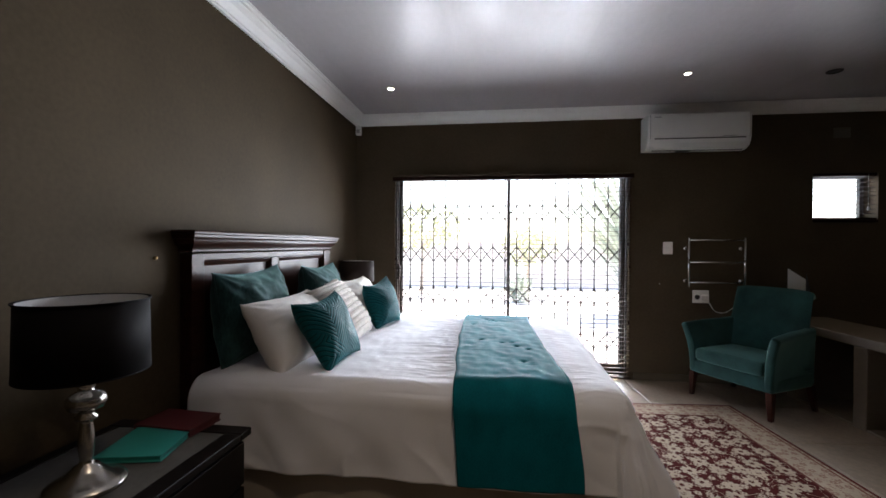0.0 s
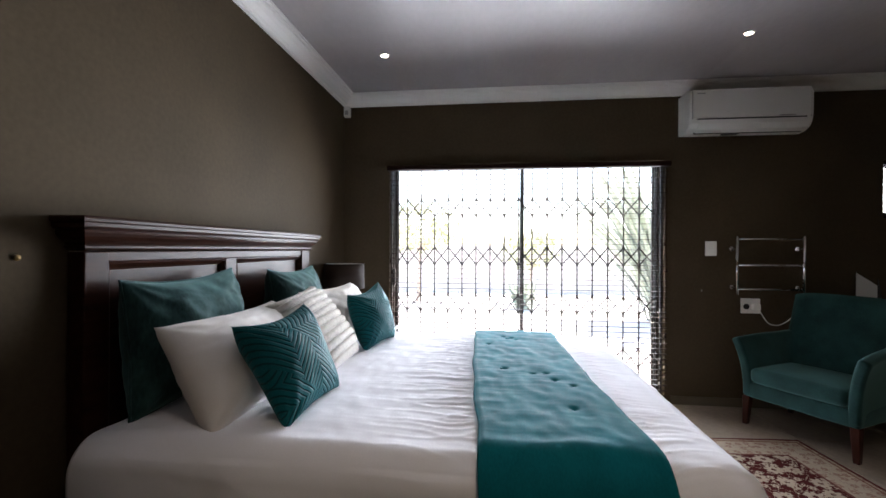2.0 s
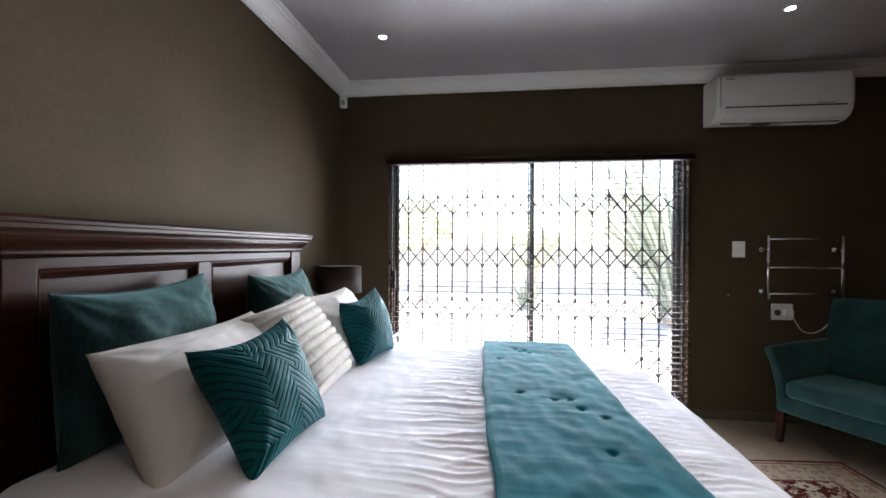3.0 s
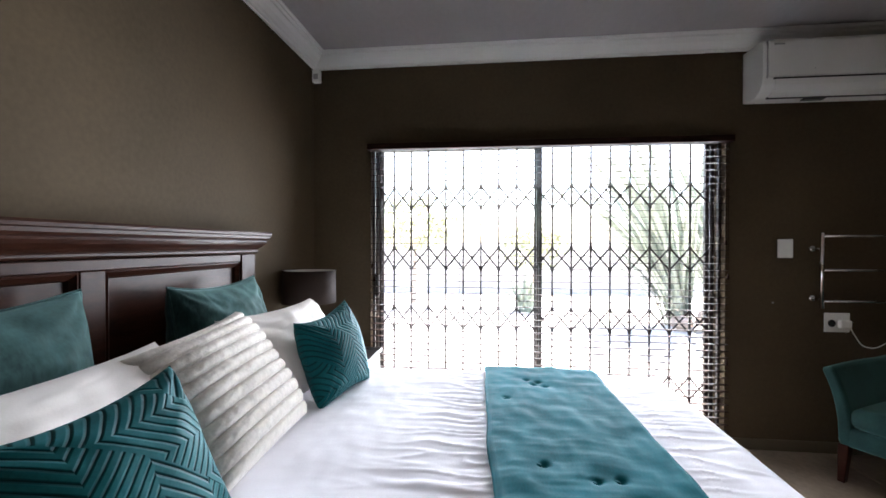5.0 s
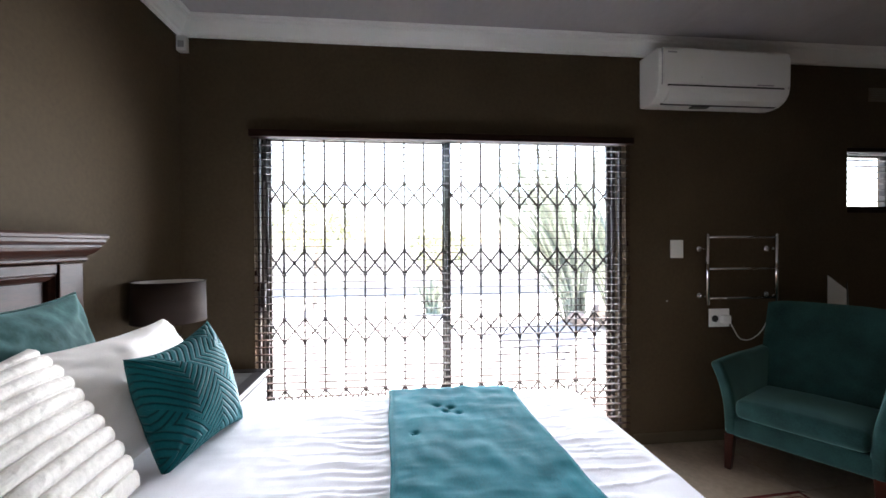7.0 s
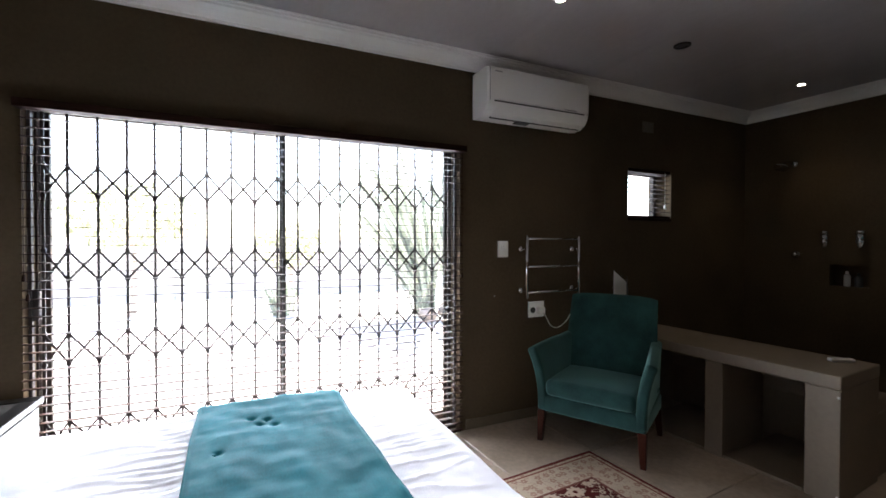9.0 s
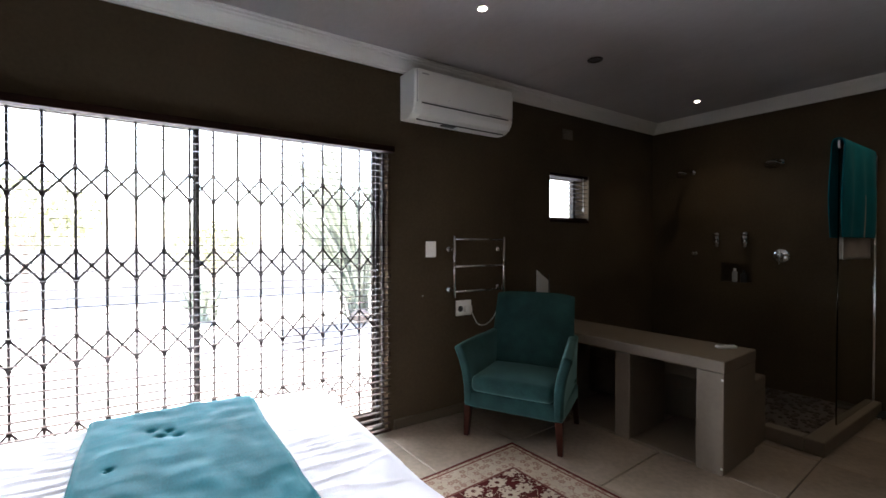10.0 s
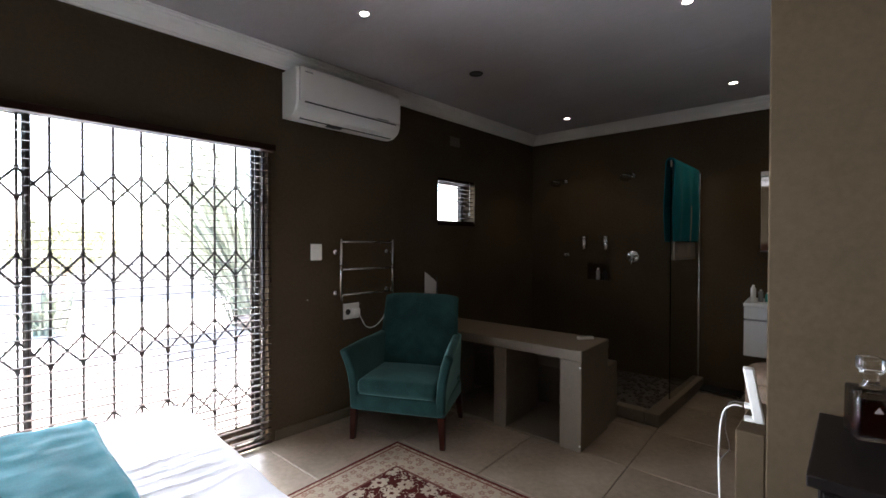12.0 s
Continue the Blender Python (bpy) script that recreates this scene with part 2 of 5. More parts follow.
bm = grid(ceiling_point, 520, 40)
box(bm, W, S, CEIL + 0.004, 5.6, N, CEIL + 0.1)
structure("ceiling", bm, M_CEIL, "white painted plasterboard ceiling with faint joints", "ceiling", True)
structure("subfloor", nbox(W, S, -0.1, 5.6, N + 0.14, -0.008), M_GROUT, "dark joints of the tiled floor", "floor")
PX, PY = 1.92, 1.424
structure("wall_partition", nbox(PX, S, 0, PX + 0.14, PY, CEIL - 0.002, 0.006), M_WALL, "olive plaster partition wall end", "wall")
structure("ledge_wall", nbox(PX + 0.003, PY, 0, PX + 0.40, PY + 0.092, 0.75, 0.006), M_WALL, "low olive plaster ledge beside the partition", "ledge")

CP = [(p * 1.17, q) for p, q in [(0, 0), (0.014, 0), (0.016, 0.012), (0.026, 0.014), (0.034, 0.03), (0.052, 0.052), (0.074, 0.066), (0.078, 0.076), (0.092, 0.078), (0.094, 0.09), (0.106, 0.092), (0.106, 0.0995), (0, 0.0995)]]
ZC = CEIL - 0.1
structure("cornice_north", extrude(CP, (W, N, ZC), (5.2, N, ZC), side=(0, -1, 0)), M_CORN, "white moulded plaster cornice", "cornice")
structure("cornice_west", extrude(CP, (W, S, ZC), (W, N, ZC), side=(1, 0, 0)), M_CORN, "white moulded plaster cornice", "cornice")
ob = structure("cornice_east", extrude(CP, (0, 0.1, ZC), (0, -6.2, ZC), side=(-1, 0, 0)), M_CORN, "white moulded plaster cornice", "cornice")
ob.matrix_world = EAST
structure("baseboard", nbox(DR + 0.05, N - 0.012, 0, 5.0, N, 0.075, 0.003), M_SKIRT, "low screed skirting along the wall", "baseboard")

# ---- outside ----
structure("ground", nbox(-400, -400, -0.3, 400, 800, -0.105), M_PAVE, "pale sunlit garden paving", "ground")
structure("roof_eave", nbox(W - 2, N + 0.2, 2.75, 7, N + 0.9, 2.9), M_CORN, "white roof overhang above the door", "roof")
structure("roof_slab", nbox(W - 2, S - 2, 2.92, 7, N + 0.9, 3.05), M_CORN, "plain flat roof", "roof")
structure("garden_wall", nbox(-14, 15, -0.105, 20, 15.25, 1.5), M_GARDENWALL, "pale grey garden boundary wall", "garden wall")

# ---- sliding door, security gate and blind ----
door = thing("door_1", "dark bronze aluminium sliding glass door, closed", "sliding door", kind="structure")
DY = N + 0.15
bm = bmesh.new()
for a in ((DL, 0, DL + 0.012, DT), (DR - 0.02, 0, DR, DT), (DL + 0.012, DT - 0.008, DR - 0.02, DT), (DL + 0.012, 0, DR - 0.02, 0.03)):
    box(bm, a[0], DY, a[1], a[2], DY + 0.1, a[3], 0.003, 1)
part("frame", bm, M_ALU, door)
MULL = 0.135
for x0, x1, y in ((DL + 0.014, MULL + 0.016, DY + 0.052), (MULL - 0.016, DR - 0.022, DY + 0.008)):
    bm = bmesh.new()
    for a in ((x0, 0.032, x0 + 0.034, DT - 0.009), (x1 - 0.034, 0.032, x1, DT - 0.009), (x0 + 0.034, 0.032, x1 - 0.034, 0.11), (x0 + 0.034, DT - 0.022, x1 - 0.034, DT - 0.009)):
        box(bm, a[0], y, a[1], a[2], y + 0.036, a[3], 0.003, 1)
    leaf = part("leaf", bm, M_ALU, door)
    pane = part("pane", nbox(x0 + 0.030, y + 0.015, 0.105, x1 - 0.030, y + 0.021, DT - 0.018), M_GLASS, leaf, "clear glass pane")
    pane.visible_shadow = False

gate = thing("security_gate", "dark iron folding trellis security gate, closed", "gate")
GY = N + 0.075
BANDS = (1.741, 1.288, 0.842, 0.372)
xs = [-1.055] + [-0.953 + k * 0.1312 for k in range(9)] + [0.222 + k * 0.1357 for k in range(9)]
bar_me = bpy.data.meshes.new("bar")
bm = bmesh.new()
box(bm, -0.0062, -0.005, 0.02, 0.0062, 0.005, GT - 0.011)
for zc in BANDS:  # small riveted gussets where the trellis meets the bar
    for sgn in (-1, 1):
        rod(bm, (0, -0.008, zc + sgn * 0.082), (0, 0.008, zc + sgn * 0.082), 0.012, 8)
bm.to_mesh(bar_me)
bm.free()
bar_me.materials.append(M_IRON)
for x in xs:
    share("bar", bar_me, gate, pose(x, GY, 0))
flats = {}
for x0, x1 in zip(xs, xs[1:]):
    w = round(x1 - x0, 4)
    if w not in flats:
        flats[w] = []
        for sgn in (1, -1):
            bm = bmesh.new()
            ln = math.hypot(w, 0.158)
            box(bm, -ln / 2, -0.0025, -0.006, ln / 2, 0.0025, 0.006)
            bmesh.ops.transform(bm, matrix=Matrix.Translation((w / 2, 0.004 * sgn, 0)) @ Matrix.Rotation(-sgn * math.atan2(0.158, w), 4, "Y"), verts=bm.verts)
            me = bpy.data.meshes.new("lattice_flat")
            bm.to_mesh(me)
            bm.free()
            me.materials.append(M_IRON)
            flats[w].append(me)
    for zc in BANDS:
        for me in flats[w]:
            share("lattice_flat", me, gate, pose(x0, GY, zc))
bm = bmesh.new()
box(bm, DL, GY - 0.018, GT - 0.010, DR, GY + 0.018, GT, 0.003, 1)
part("top_track", bm, M_IRON, gate)
part("bottom_track", nbox(DL, GY - 0.012, 0, DR, GY + 0.012, 0.018), M_IRON, gate)
bm = bmesh.new()
box(bm, DR - 0.016, GY - 0.016, 0.02, DR - 0.002, GY + 0.016, GT - 0.011, 0.002, 1)
part("post", bm, M_IRON, gate)
part("post", nbox(DL + 0.002, GY - 0.016, 0.02, DL + 0.016, GY + 0.016, GT - 0.011, 0.002, 1), M_IRON, gate)
bm = bmesh.new()
box(bm, 0.125, GY - 0.012, 0.02, 0.147, GY + 0.012, GT - 0.011, 0.002, 1)
part("closing_stile", bm, M_IRON, gate)
part("lock_box", nbox(DL + 0.018, GY - 0.02, 1.0, DL + 0.045, GY + 0.02, 1.16, 0.004, 1), M_IRON, gate)


def venetian(name, label, x0, x1, z0, z1, y, depth, pitch, tilt, m_slat, pelmet):
    b = thing(name, label, "blind")
    if pelmet:
        part("pelmet", nbox(x0 - 0.015, y - depth / 2 - 0.022, z1 + 0.002, x1 + 0.015, y + depth / 2 + 0.012, z1 + 0.046, 0.004, 2), m_slat, b, "dark stained wooden pelmet")
    else:
        part("head_rail", nbox(x0, y - depth / 2, z1 - 0.03, x1, y + depth / 2, z1, 0.002, 1), m_slat, b)
    bm = bmesh.new()
    prof = [(-depth / 2, 0.0008), (-depth / 4, 0.0016), (0, 0.002), (depth / 4, 0.0016), (depth / 2, 0.0008), (depth / 2, -0.0014), (0, -0.0006), (-depth / 2, -0.0014)]
    vs = [[bm.verts.new((x, p, q)) for p, q in prof] for x in (x0 + 0.004, x1 - 0.004)]
    for k in range(len(prof)):
        bm.faces.new((vs[0][k], vs[0][(k + 1) % 8], vs[1][(k + 1) % 8], vs[1][k]))
    bm.faces.new(vs[0][::-1])
    bm.faces.new(vs[1])
    bmesh.ops.recalc_face_normals(bm, faces=bm.faces)
    me = bpy.data.meshes.new("slat")
    bm.to_mesh(me)
    bm.free()
    me.materials.append(m_slat)
    z = z1 - 0.045
    k = 0
    while z > z0 + 0.03:
        share("slat", me, b, pose(0, y, z, tilt + random.uniform(-1.2, 1.2)))
        z -= pitch
        k += 1
    part("bottom_rail", nbox(x0 + 0.002, y - depth / 2, z0, x1 - 0.002, y + depth / 2, z0 + 0.02, 0.003, 1), m_slat, b)
    n = max(2, int((x1 - x0) / 0.55) + 1)
    for k in range(n):
        x = x0 + 0.08 + (x1 - x0 - 0.16) * k / (n - 1)
        for dy in (-depth / 2 - 0.002, depth / 2 + 0.002):
            part("ladder_cord", rod(bmesh.new(), (x, y + dy, z0), (x, y + dy, z1), 0.0007, 5), M_BLIND, b)
    return b


blind = venetian("venetian_blind", "dark mahogany wooden venetian blind with slats open", DL + 0.004, DR + 0.010, 0.015, 2.080, N - 0.032, 0.03, 0.0455, 2.5, M_BLIND, True)
for x, za, zb in ((DR - 0.03, 1.42, 2.08), (DR - 0.015, 1.19, 2.08), (DL + 0.03, 1.25, 2.08), (DL + 0.045, 1.15, 2.08)):
    part("pull_cord", tube(bmesh.new(), [(x, N - 0.066, zb), (x, N - 0.066, za)], 0.0012, 5), M_BLIND, blind)

for x, z in ((DR - 0.03, 1.42), (DR - 0.015, 1.19), (DL + 0.03, 1.25), (DL + 0.045, 1.15), (DR - 0.02, 0.62)):
    part("cord_tassel", lathe(bmesh.new(), [(0.003, 0.03), (0.007, 0.02), (0.009, 0), (0.007, -0.006)], 10, Matrix.Translation((x, N - 0.066, z - 0.025))), M_BLIND, blind)

# ---- small window ----
win = thing("window_1", "small high window in a deep plaster reveal", "window", kind="structure")
bm = bmesh.new()
WY = N + 0.17
for a in ((WL, WB, WL + 0.035, WT), (WR - 0.035, WB, WR, WT), (WL + 0.035, WB, WR - 0.035, WB + 0.035), (WL + 0.035, WT - 0.035, WR - 0.035, WT)):
    box(bm, a[0], WY, a[1], a[2], WY + 0.05, a[3], 0.003, 1)
part("window_frame", bm, M_ALU, win)
pane = part("pane", nbox(WL + 0.03, WY + 0.02, WB + 0.03, WR - 0.03, WY + 0.026, WT - 0.03), M_GLASS, win)
pane.visible_shadow = False
part("window_sill", nbox(WL + 0.001, N - 0.008, WB - 0.022, WR - 0.001, N + 0.17, WB + 0.002, 0.003, 1), M_BLIND, win, "dark stained sill")
venetian("window_blind", "small dark wooden venetian blind with slats open", WL + 0.004, WR - 0.004, WB + 0.006, WT - 0.002, N + 0.03, 0.05, 0.0435, 0, M_BLIND, False)
tagged(part("cord", tube(bmesh.new(), [(WR - 0.09, N - 0.004, WT - 0.02), (WR - 0.09, N - 0.004, WB + 0.13)], 0.0015, 5), M_LINING, bpy.data.objects["window_blind"]))
part("tassel", lathe(bmesh.new(), [(0.004, 0.035), (0.009, 0.02), (0.011, 0), (0.008, -0.006)], 10, Matrix.Translation((WR - 0.09, N - 0.004, WB + 0.1))), M_LINING, bpy.data.objects["window_blind"])

# ---- bed ----
BX0, BX1, BY0, BY1, BZ = -1.42, 0.60, 1.40, 3.27, 0.765
bed = thing("bed", "double bed with a dark panelled mahogany headboard", "bed", pose(0, 0, 0))
part("base", nbox(BX0 + 0.03, BY0 + 0.03, 0.12, BX1 - 0.06, BY1 - 0.05, 0.42, 0.02), M_BASE, bed, "taupe cloth bed base")
part("mattress", nbox(BX0 + 0.02, BY0 + 0.02, 0.421, BX1 - 0.05, BY1 - 0.04, BZ - 0.045, 0.05, 3), M_DUVET, bed)
for x in (BX0 + 0.15, BX1 - 0.2):
    for y in (BY0 + 0.15, BY1 - 0.15):
        part("leg", lathe(bmesh.new(), [(0.025, 0), (0.035, 0.12)], 12, Matrix.Translation((x, y, 0.0005))), M_BLACKWOOD, bed)
HY0, HY1 = 1.53, 3.28
hb = part("headboard", nbox(W + 0.004, HY0, 0.1, W + 0.034, HY1, 1.30), M_WOOD, bed, "dark polished mahogany headboard")
for y0, y1 in ((HY0 - 0.004, HY0 + 0.09), (HY1 - 0.12, HY1 + 0.004)):
    part("post", nbox(W + 0.003, y0, 0.0, W + 0.068, y1, 1.335, 0.004), M_WOOD, hb)
YM = 2.345
part("stile", nbox(W + 0.03, YM - 0.045, 0.45, W + 0.060, YM + 0.045, 1.298, 0.003), M_WOOD, hb)
part("top_rail", nbox(W + 0.03, HY0 + 0.091, 1.299, W + 0.062, HY1 - 0.121, 1.335, 0.003), M_WOOD, hb)
part("lower_rail", nbox(W + 0.03, HY0 + 0.091, 0.40, W + 0.060, HY1 - 0.121, 0.449, 0.003), M_WOOD, hb)
for y0, y1 in ((HY0 + 0.091, YM - 0.046), (YM + 0.046, HY1 - 0.121)):  # moulded panel borders
    bm = bmesh.new()
    pr = [(0, 0), (0, 0.022), (0.008, 0.026), (0.016, 0.018), (0.024, 0.012), (0.03, 0)]
    for a, b, sd in (((y0, 1.298), (y1, 1.298), (0, 0, -1)), ((y0, 0.451), (y1, 0.451), (0, 0, 1)), ((y0, 0.451), (y0, 1.298), (0, 1, 0)), ((y1, 0.451), (y1, 1.298), (0, -1, 0))):
        b2 = extrude(pr, (W + 0.034, a[0], a[1]), (W + 0.034, b[0], b[1]), up=(1, 0, 0), side=sd)
        me = bpy.data.meshes.new("tmp")
        b2.to_mesh(me)
        b2.free()
        bm.from_mesh(me)
        bpy.data.meshes.remove(me)
    part("panel_moulding", bm, M_WOOD, hb)
CAP = [(0, 0), (0.072, 0), (0.078, 0.006), (0.078, 0.014), (0.074, 0.018), (0.080, 0.026), (0.092, 0.034), (0.104, 0.046), (0.110, 0.058), (0.108, 0.066), (0.116, 0.070), (0.122, 0.078), (0.122, 0.09), (0.128, 0.094), (0.130, 0.104), (0.126, 0.112), (0, 0.112)]
bm = bmesh.new()
ZT = 1.34
rings = []
for p, q in CAP:  # moulding that returns round both ends
    e = max(p - 0.072, 0)
    rings.append([(W + 0.002, HY0 - e - 0.006, ZT + q), (W + 0.002 + p, HY0 - e - 0.006, ZT + q), (W + 0.002 + p, HY1 + e + 0.006, ZT + q), (W + 0.002, HY1 + e + 0.006, ZT + q)])
rv = [[bm.verts.new(p) for p in r] for r in rings[1:-1]]
for a, b in zip(rv, rv[1:]):
    for k in range(4):
        bm.faces.new((a[k], a[(k + 1) % 4], b[(k + 1) % 4], b[k]))
bm.faces.new(rv[0][::-1])
bm.faces.new(rv[-1])
bmesh.ops.recalc_face_normals(bm, faces=bm.faces)
part("cap", bm, M_WOOD, hb, "stepped crown moulding")


def drape(a, b, x0, x1, y0, y1, top, r, flare, hang, lift=0.0, wave=1.0):
    """Cloth over a box: (a, b) is a place on the cloth laid flat, and what lies past the box hangs down its sides."""
    cx, cy = min(max(a, x0 + r), x1 - r), min(max(b, y0 + r), y1 - r)
    ox, oy = a - cx, b - cy
    L = max(abs(ox), abs(oy))
    nx, ny = (ox, oy) if L > 0 else (0, 0)
    d = math.hypot(nx, ny)
    if d > 0:
        nx, ny = nx / d, ny / d
    q = math.pi / 2 * r
    R = r + lift
    if L < q:
        out, z = R * math.sin(L / r), -R * (1 - math.cos(L / r)) + lift
    else:
        drop = L - q
        along = cx * abs(ny) + cy * abs(nx) + 0.4 * math.atan2(ny, nx)
        fold = wave * min(drop / 0.25, 1) * (0.013 * math.sin(along * 9 + 1.6 * math.sin(along * 3.7) + drop * 5) + 0.004 * math.sin(along * 23 + 2 - drop * 9))
        out, z = R + (flare + 0.42 * max(0, nx)) * drop + fold, -R - drop + lift
    return Vector((cx + nx * out, cy + ny * out, top + z)), L


def ripple(a, b):
    """Creases across the made bed, short and sharp beside the throw, running from head to foot."""
    n1 = noise.noise((a * 3.1 + 0.5 * noise.noise((a * 4, b * 4, 1)), b * 25 + 1.2 * noise.noise((a * 5, b * 2, 3)), 0.3))
    n2 = noise.noise((a * 6.0, b * 34 + 2 * a, 4.1))
    n3 = noise.noise((a * 1.6, b * 1.6, 9.0))
    near = math.exp(-(max(0, -0.27 - a) / 0.20) ** 2) * math.exp(-(max(0, a - 0.3) / 0.3) ** 2) * (0.5 if a > 0.2 else 1.0)
    m = (0.10 + 0.90 * near) * (0.4 + 0.6 * max(0.0, min(1.0, noise.noise((a * 1.9, b * 1.7, 2.0)) * 1.6 + 0.6)))
    ridge = max(0.0, 1 - abs(n1) * 3.0)
    return (0.0075 * ridge ** 2.2 + 0.0025 * n2) * m + 0.008 * n3 + 0.004 * noise.noise((a * 8, b * 8, 6.0)) + 0.0016 * noise.noise((a * 22, b * 17, 3.3))


HANG = 0.36


def duvet_point(u, v):
    a = BX0 + 0.01 + u * (BX1 + HANG - BX0)
    b = (BY0 - HANG) + v * (BY1 - BY0 + 2 * HANG)
    p, L = drape(a, b, BX0 - 1, BX1, BY0, BY1, BZ, 0.10, 0.06, HANG)
    side = min(L / 0.1, 1)
    p.z += ripple(a, b) * (1 - 0.6 * side)
    p.z += 0.012 * noise.noise((a * 1.1, b * 1.1, 5)) - 0.02 * max(0, (0.12 - (a - BX0)) / 0.12)
    if side > 0.9:
        crease = max(0.0, 1 - 4.0 * abs(noise.noise((p.x * 1.6 + p.z * 2.2, p.y * 1.6, p.z * 1.4 - p.x)))) ** 2
        w = 0.010 * noise.noise((p.x * 1.3 + p.z * 1.5, p.y * 1.3, p.z * 1.2)) + 0.011 * crease + 0.0035 * math.sin(p.x * 5 + p.z * 12 + 2.0 * noise.noise((p.x * 2, p.y * 2, p.z * 3))) + 0.0045 * noise.noise((p.x * 7 + p.z * 5, p.y * 7, p.z * 6))
        p += Vector((w if a > BX1 - 0.05 else 0, math.copysign(w, b - 2.3) if b < BY0 or b > BY1 else 0, 0))
    return p


bm = grid(duvet_point, 250, 340)
duvet = thing("duvet", "rumpled white cotton duvet hanging over the bed's sides", "duvet", pose(0, 0, 0))
ob = part("cover", bm, M_DUVET, duvet, "", True)
sol = ob.modifiers.new("thick", "SOLIDIFY")
sol.thickness, sol.offset = 0.014, -1


def lace_point(u, v):
    a, b = 0.335 + 0.035 * u, BY0 - 0.2 + v * (BY1 - BY0 + 0.4)
    p = duvet_point((a - BX0 - 0.01) / (BX1 + HANG - BX0), (b - BY0 + HANG) / (BY1 - BY0 + 2 * HANG))
    side = -1 if b < BY0 else (1 if b > BY1 else 0)
    return p + Vector((0, 0.0022 * side, 0.0022 + 0.0011 * math.sin(u * 19) * math.sin(b * 420)))


part("lace_band", grid(lace_point, 10, 420), M_DUVET, duvet, "narrow white embroidered band", True)

TUFTS = [(0.043, 2.195), (0.103, 2.203), (0.125, 2.108), (0.187, 2.029), (0.147, 1.780), (-0.079, 2.265), (-0.161, 2.759), (-0.071, 2.989), (-0.044, 2.938), (-0.021, 2.972), (0.001, 2.918)]


def runner_point(u, v):
    a = -0.262 + u * 0.512
    b = (BY0 - 0.345) + v * (BY1 - BY0 + 0.345 + 0.12)
    a += 0.048 * (BY1 - b) + 0.012 * math.sin(b * 2.1) + 0.01 * noise.noise((u * 3, b * 4, 1))
    p, L = drape(a, b, BX0 - 1, BX1 + 2, BY0, BY1, BZ, 0.10, 0.06, 0.4, 0.026, 0.5)
    side = min(L / 0.1, 1)
    edge = min(u, 1 - u, v, 1 - v)
    p.z += (0.010 + 0.15 * ripple(a, b) + 0.0035 * noise.noise((a * 7, b * 3.2, 3)) + 0.003 * noise.noise((a * 22, b * 15, 8))) * (1 - side) * min(1, edge / 0.03) + 0.004 * noise.noise((a * 12, b * 12, 7))
    for tx, ty in TUFTS:
        d = math.hypot(a - tx, b - ty)
        if d < 0.12:
            p.z -= 0.012 * math.exp(-(d / 0.012) ** 2) + 0.004 * math.exp(-(d / 0.04) ** 2)
    return p


runner = thing("bed_runner", "teal velvet tufted throw laid across the bed's foot", "throw", pose(0, 0, 0))
ob = part("cloth", grid(runner_point, 90, 300), M_TEAL, runner, "", True)
sol = ob.modifiers.new("thick", "SOLIDIFY")
sol.thickness, sol.offset = 0.018, -1
for tx, ty in TUFTS:
    q = runner_point((tx - 0.048 * (BY1 - ty) + 0.262) / 0.512, (ty - BY0 + 0.345) / (BY1 - BY0 + 0.465))
    part("tuft", lathe(bmesh.new(), [(0.007, -0.004), (0.008, 0.0), (0.005, 0.0025), (0.001, 0.003)], 10, Matrix.Translation(q)), M_TEAL, runner, "", True)


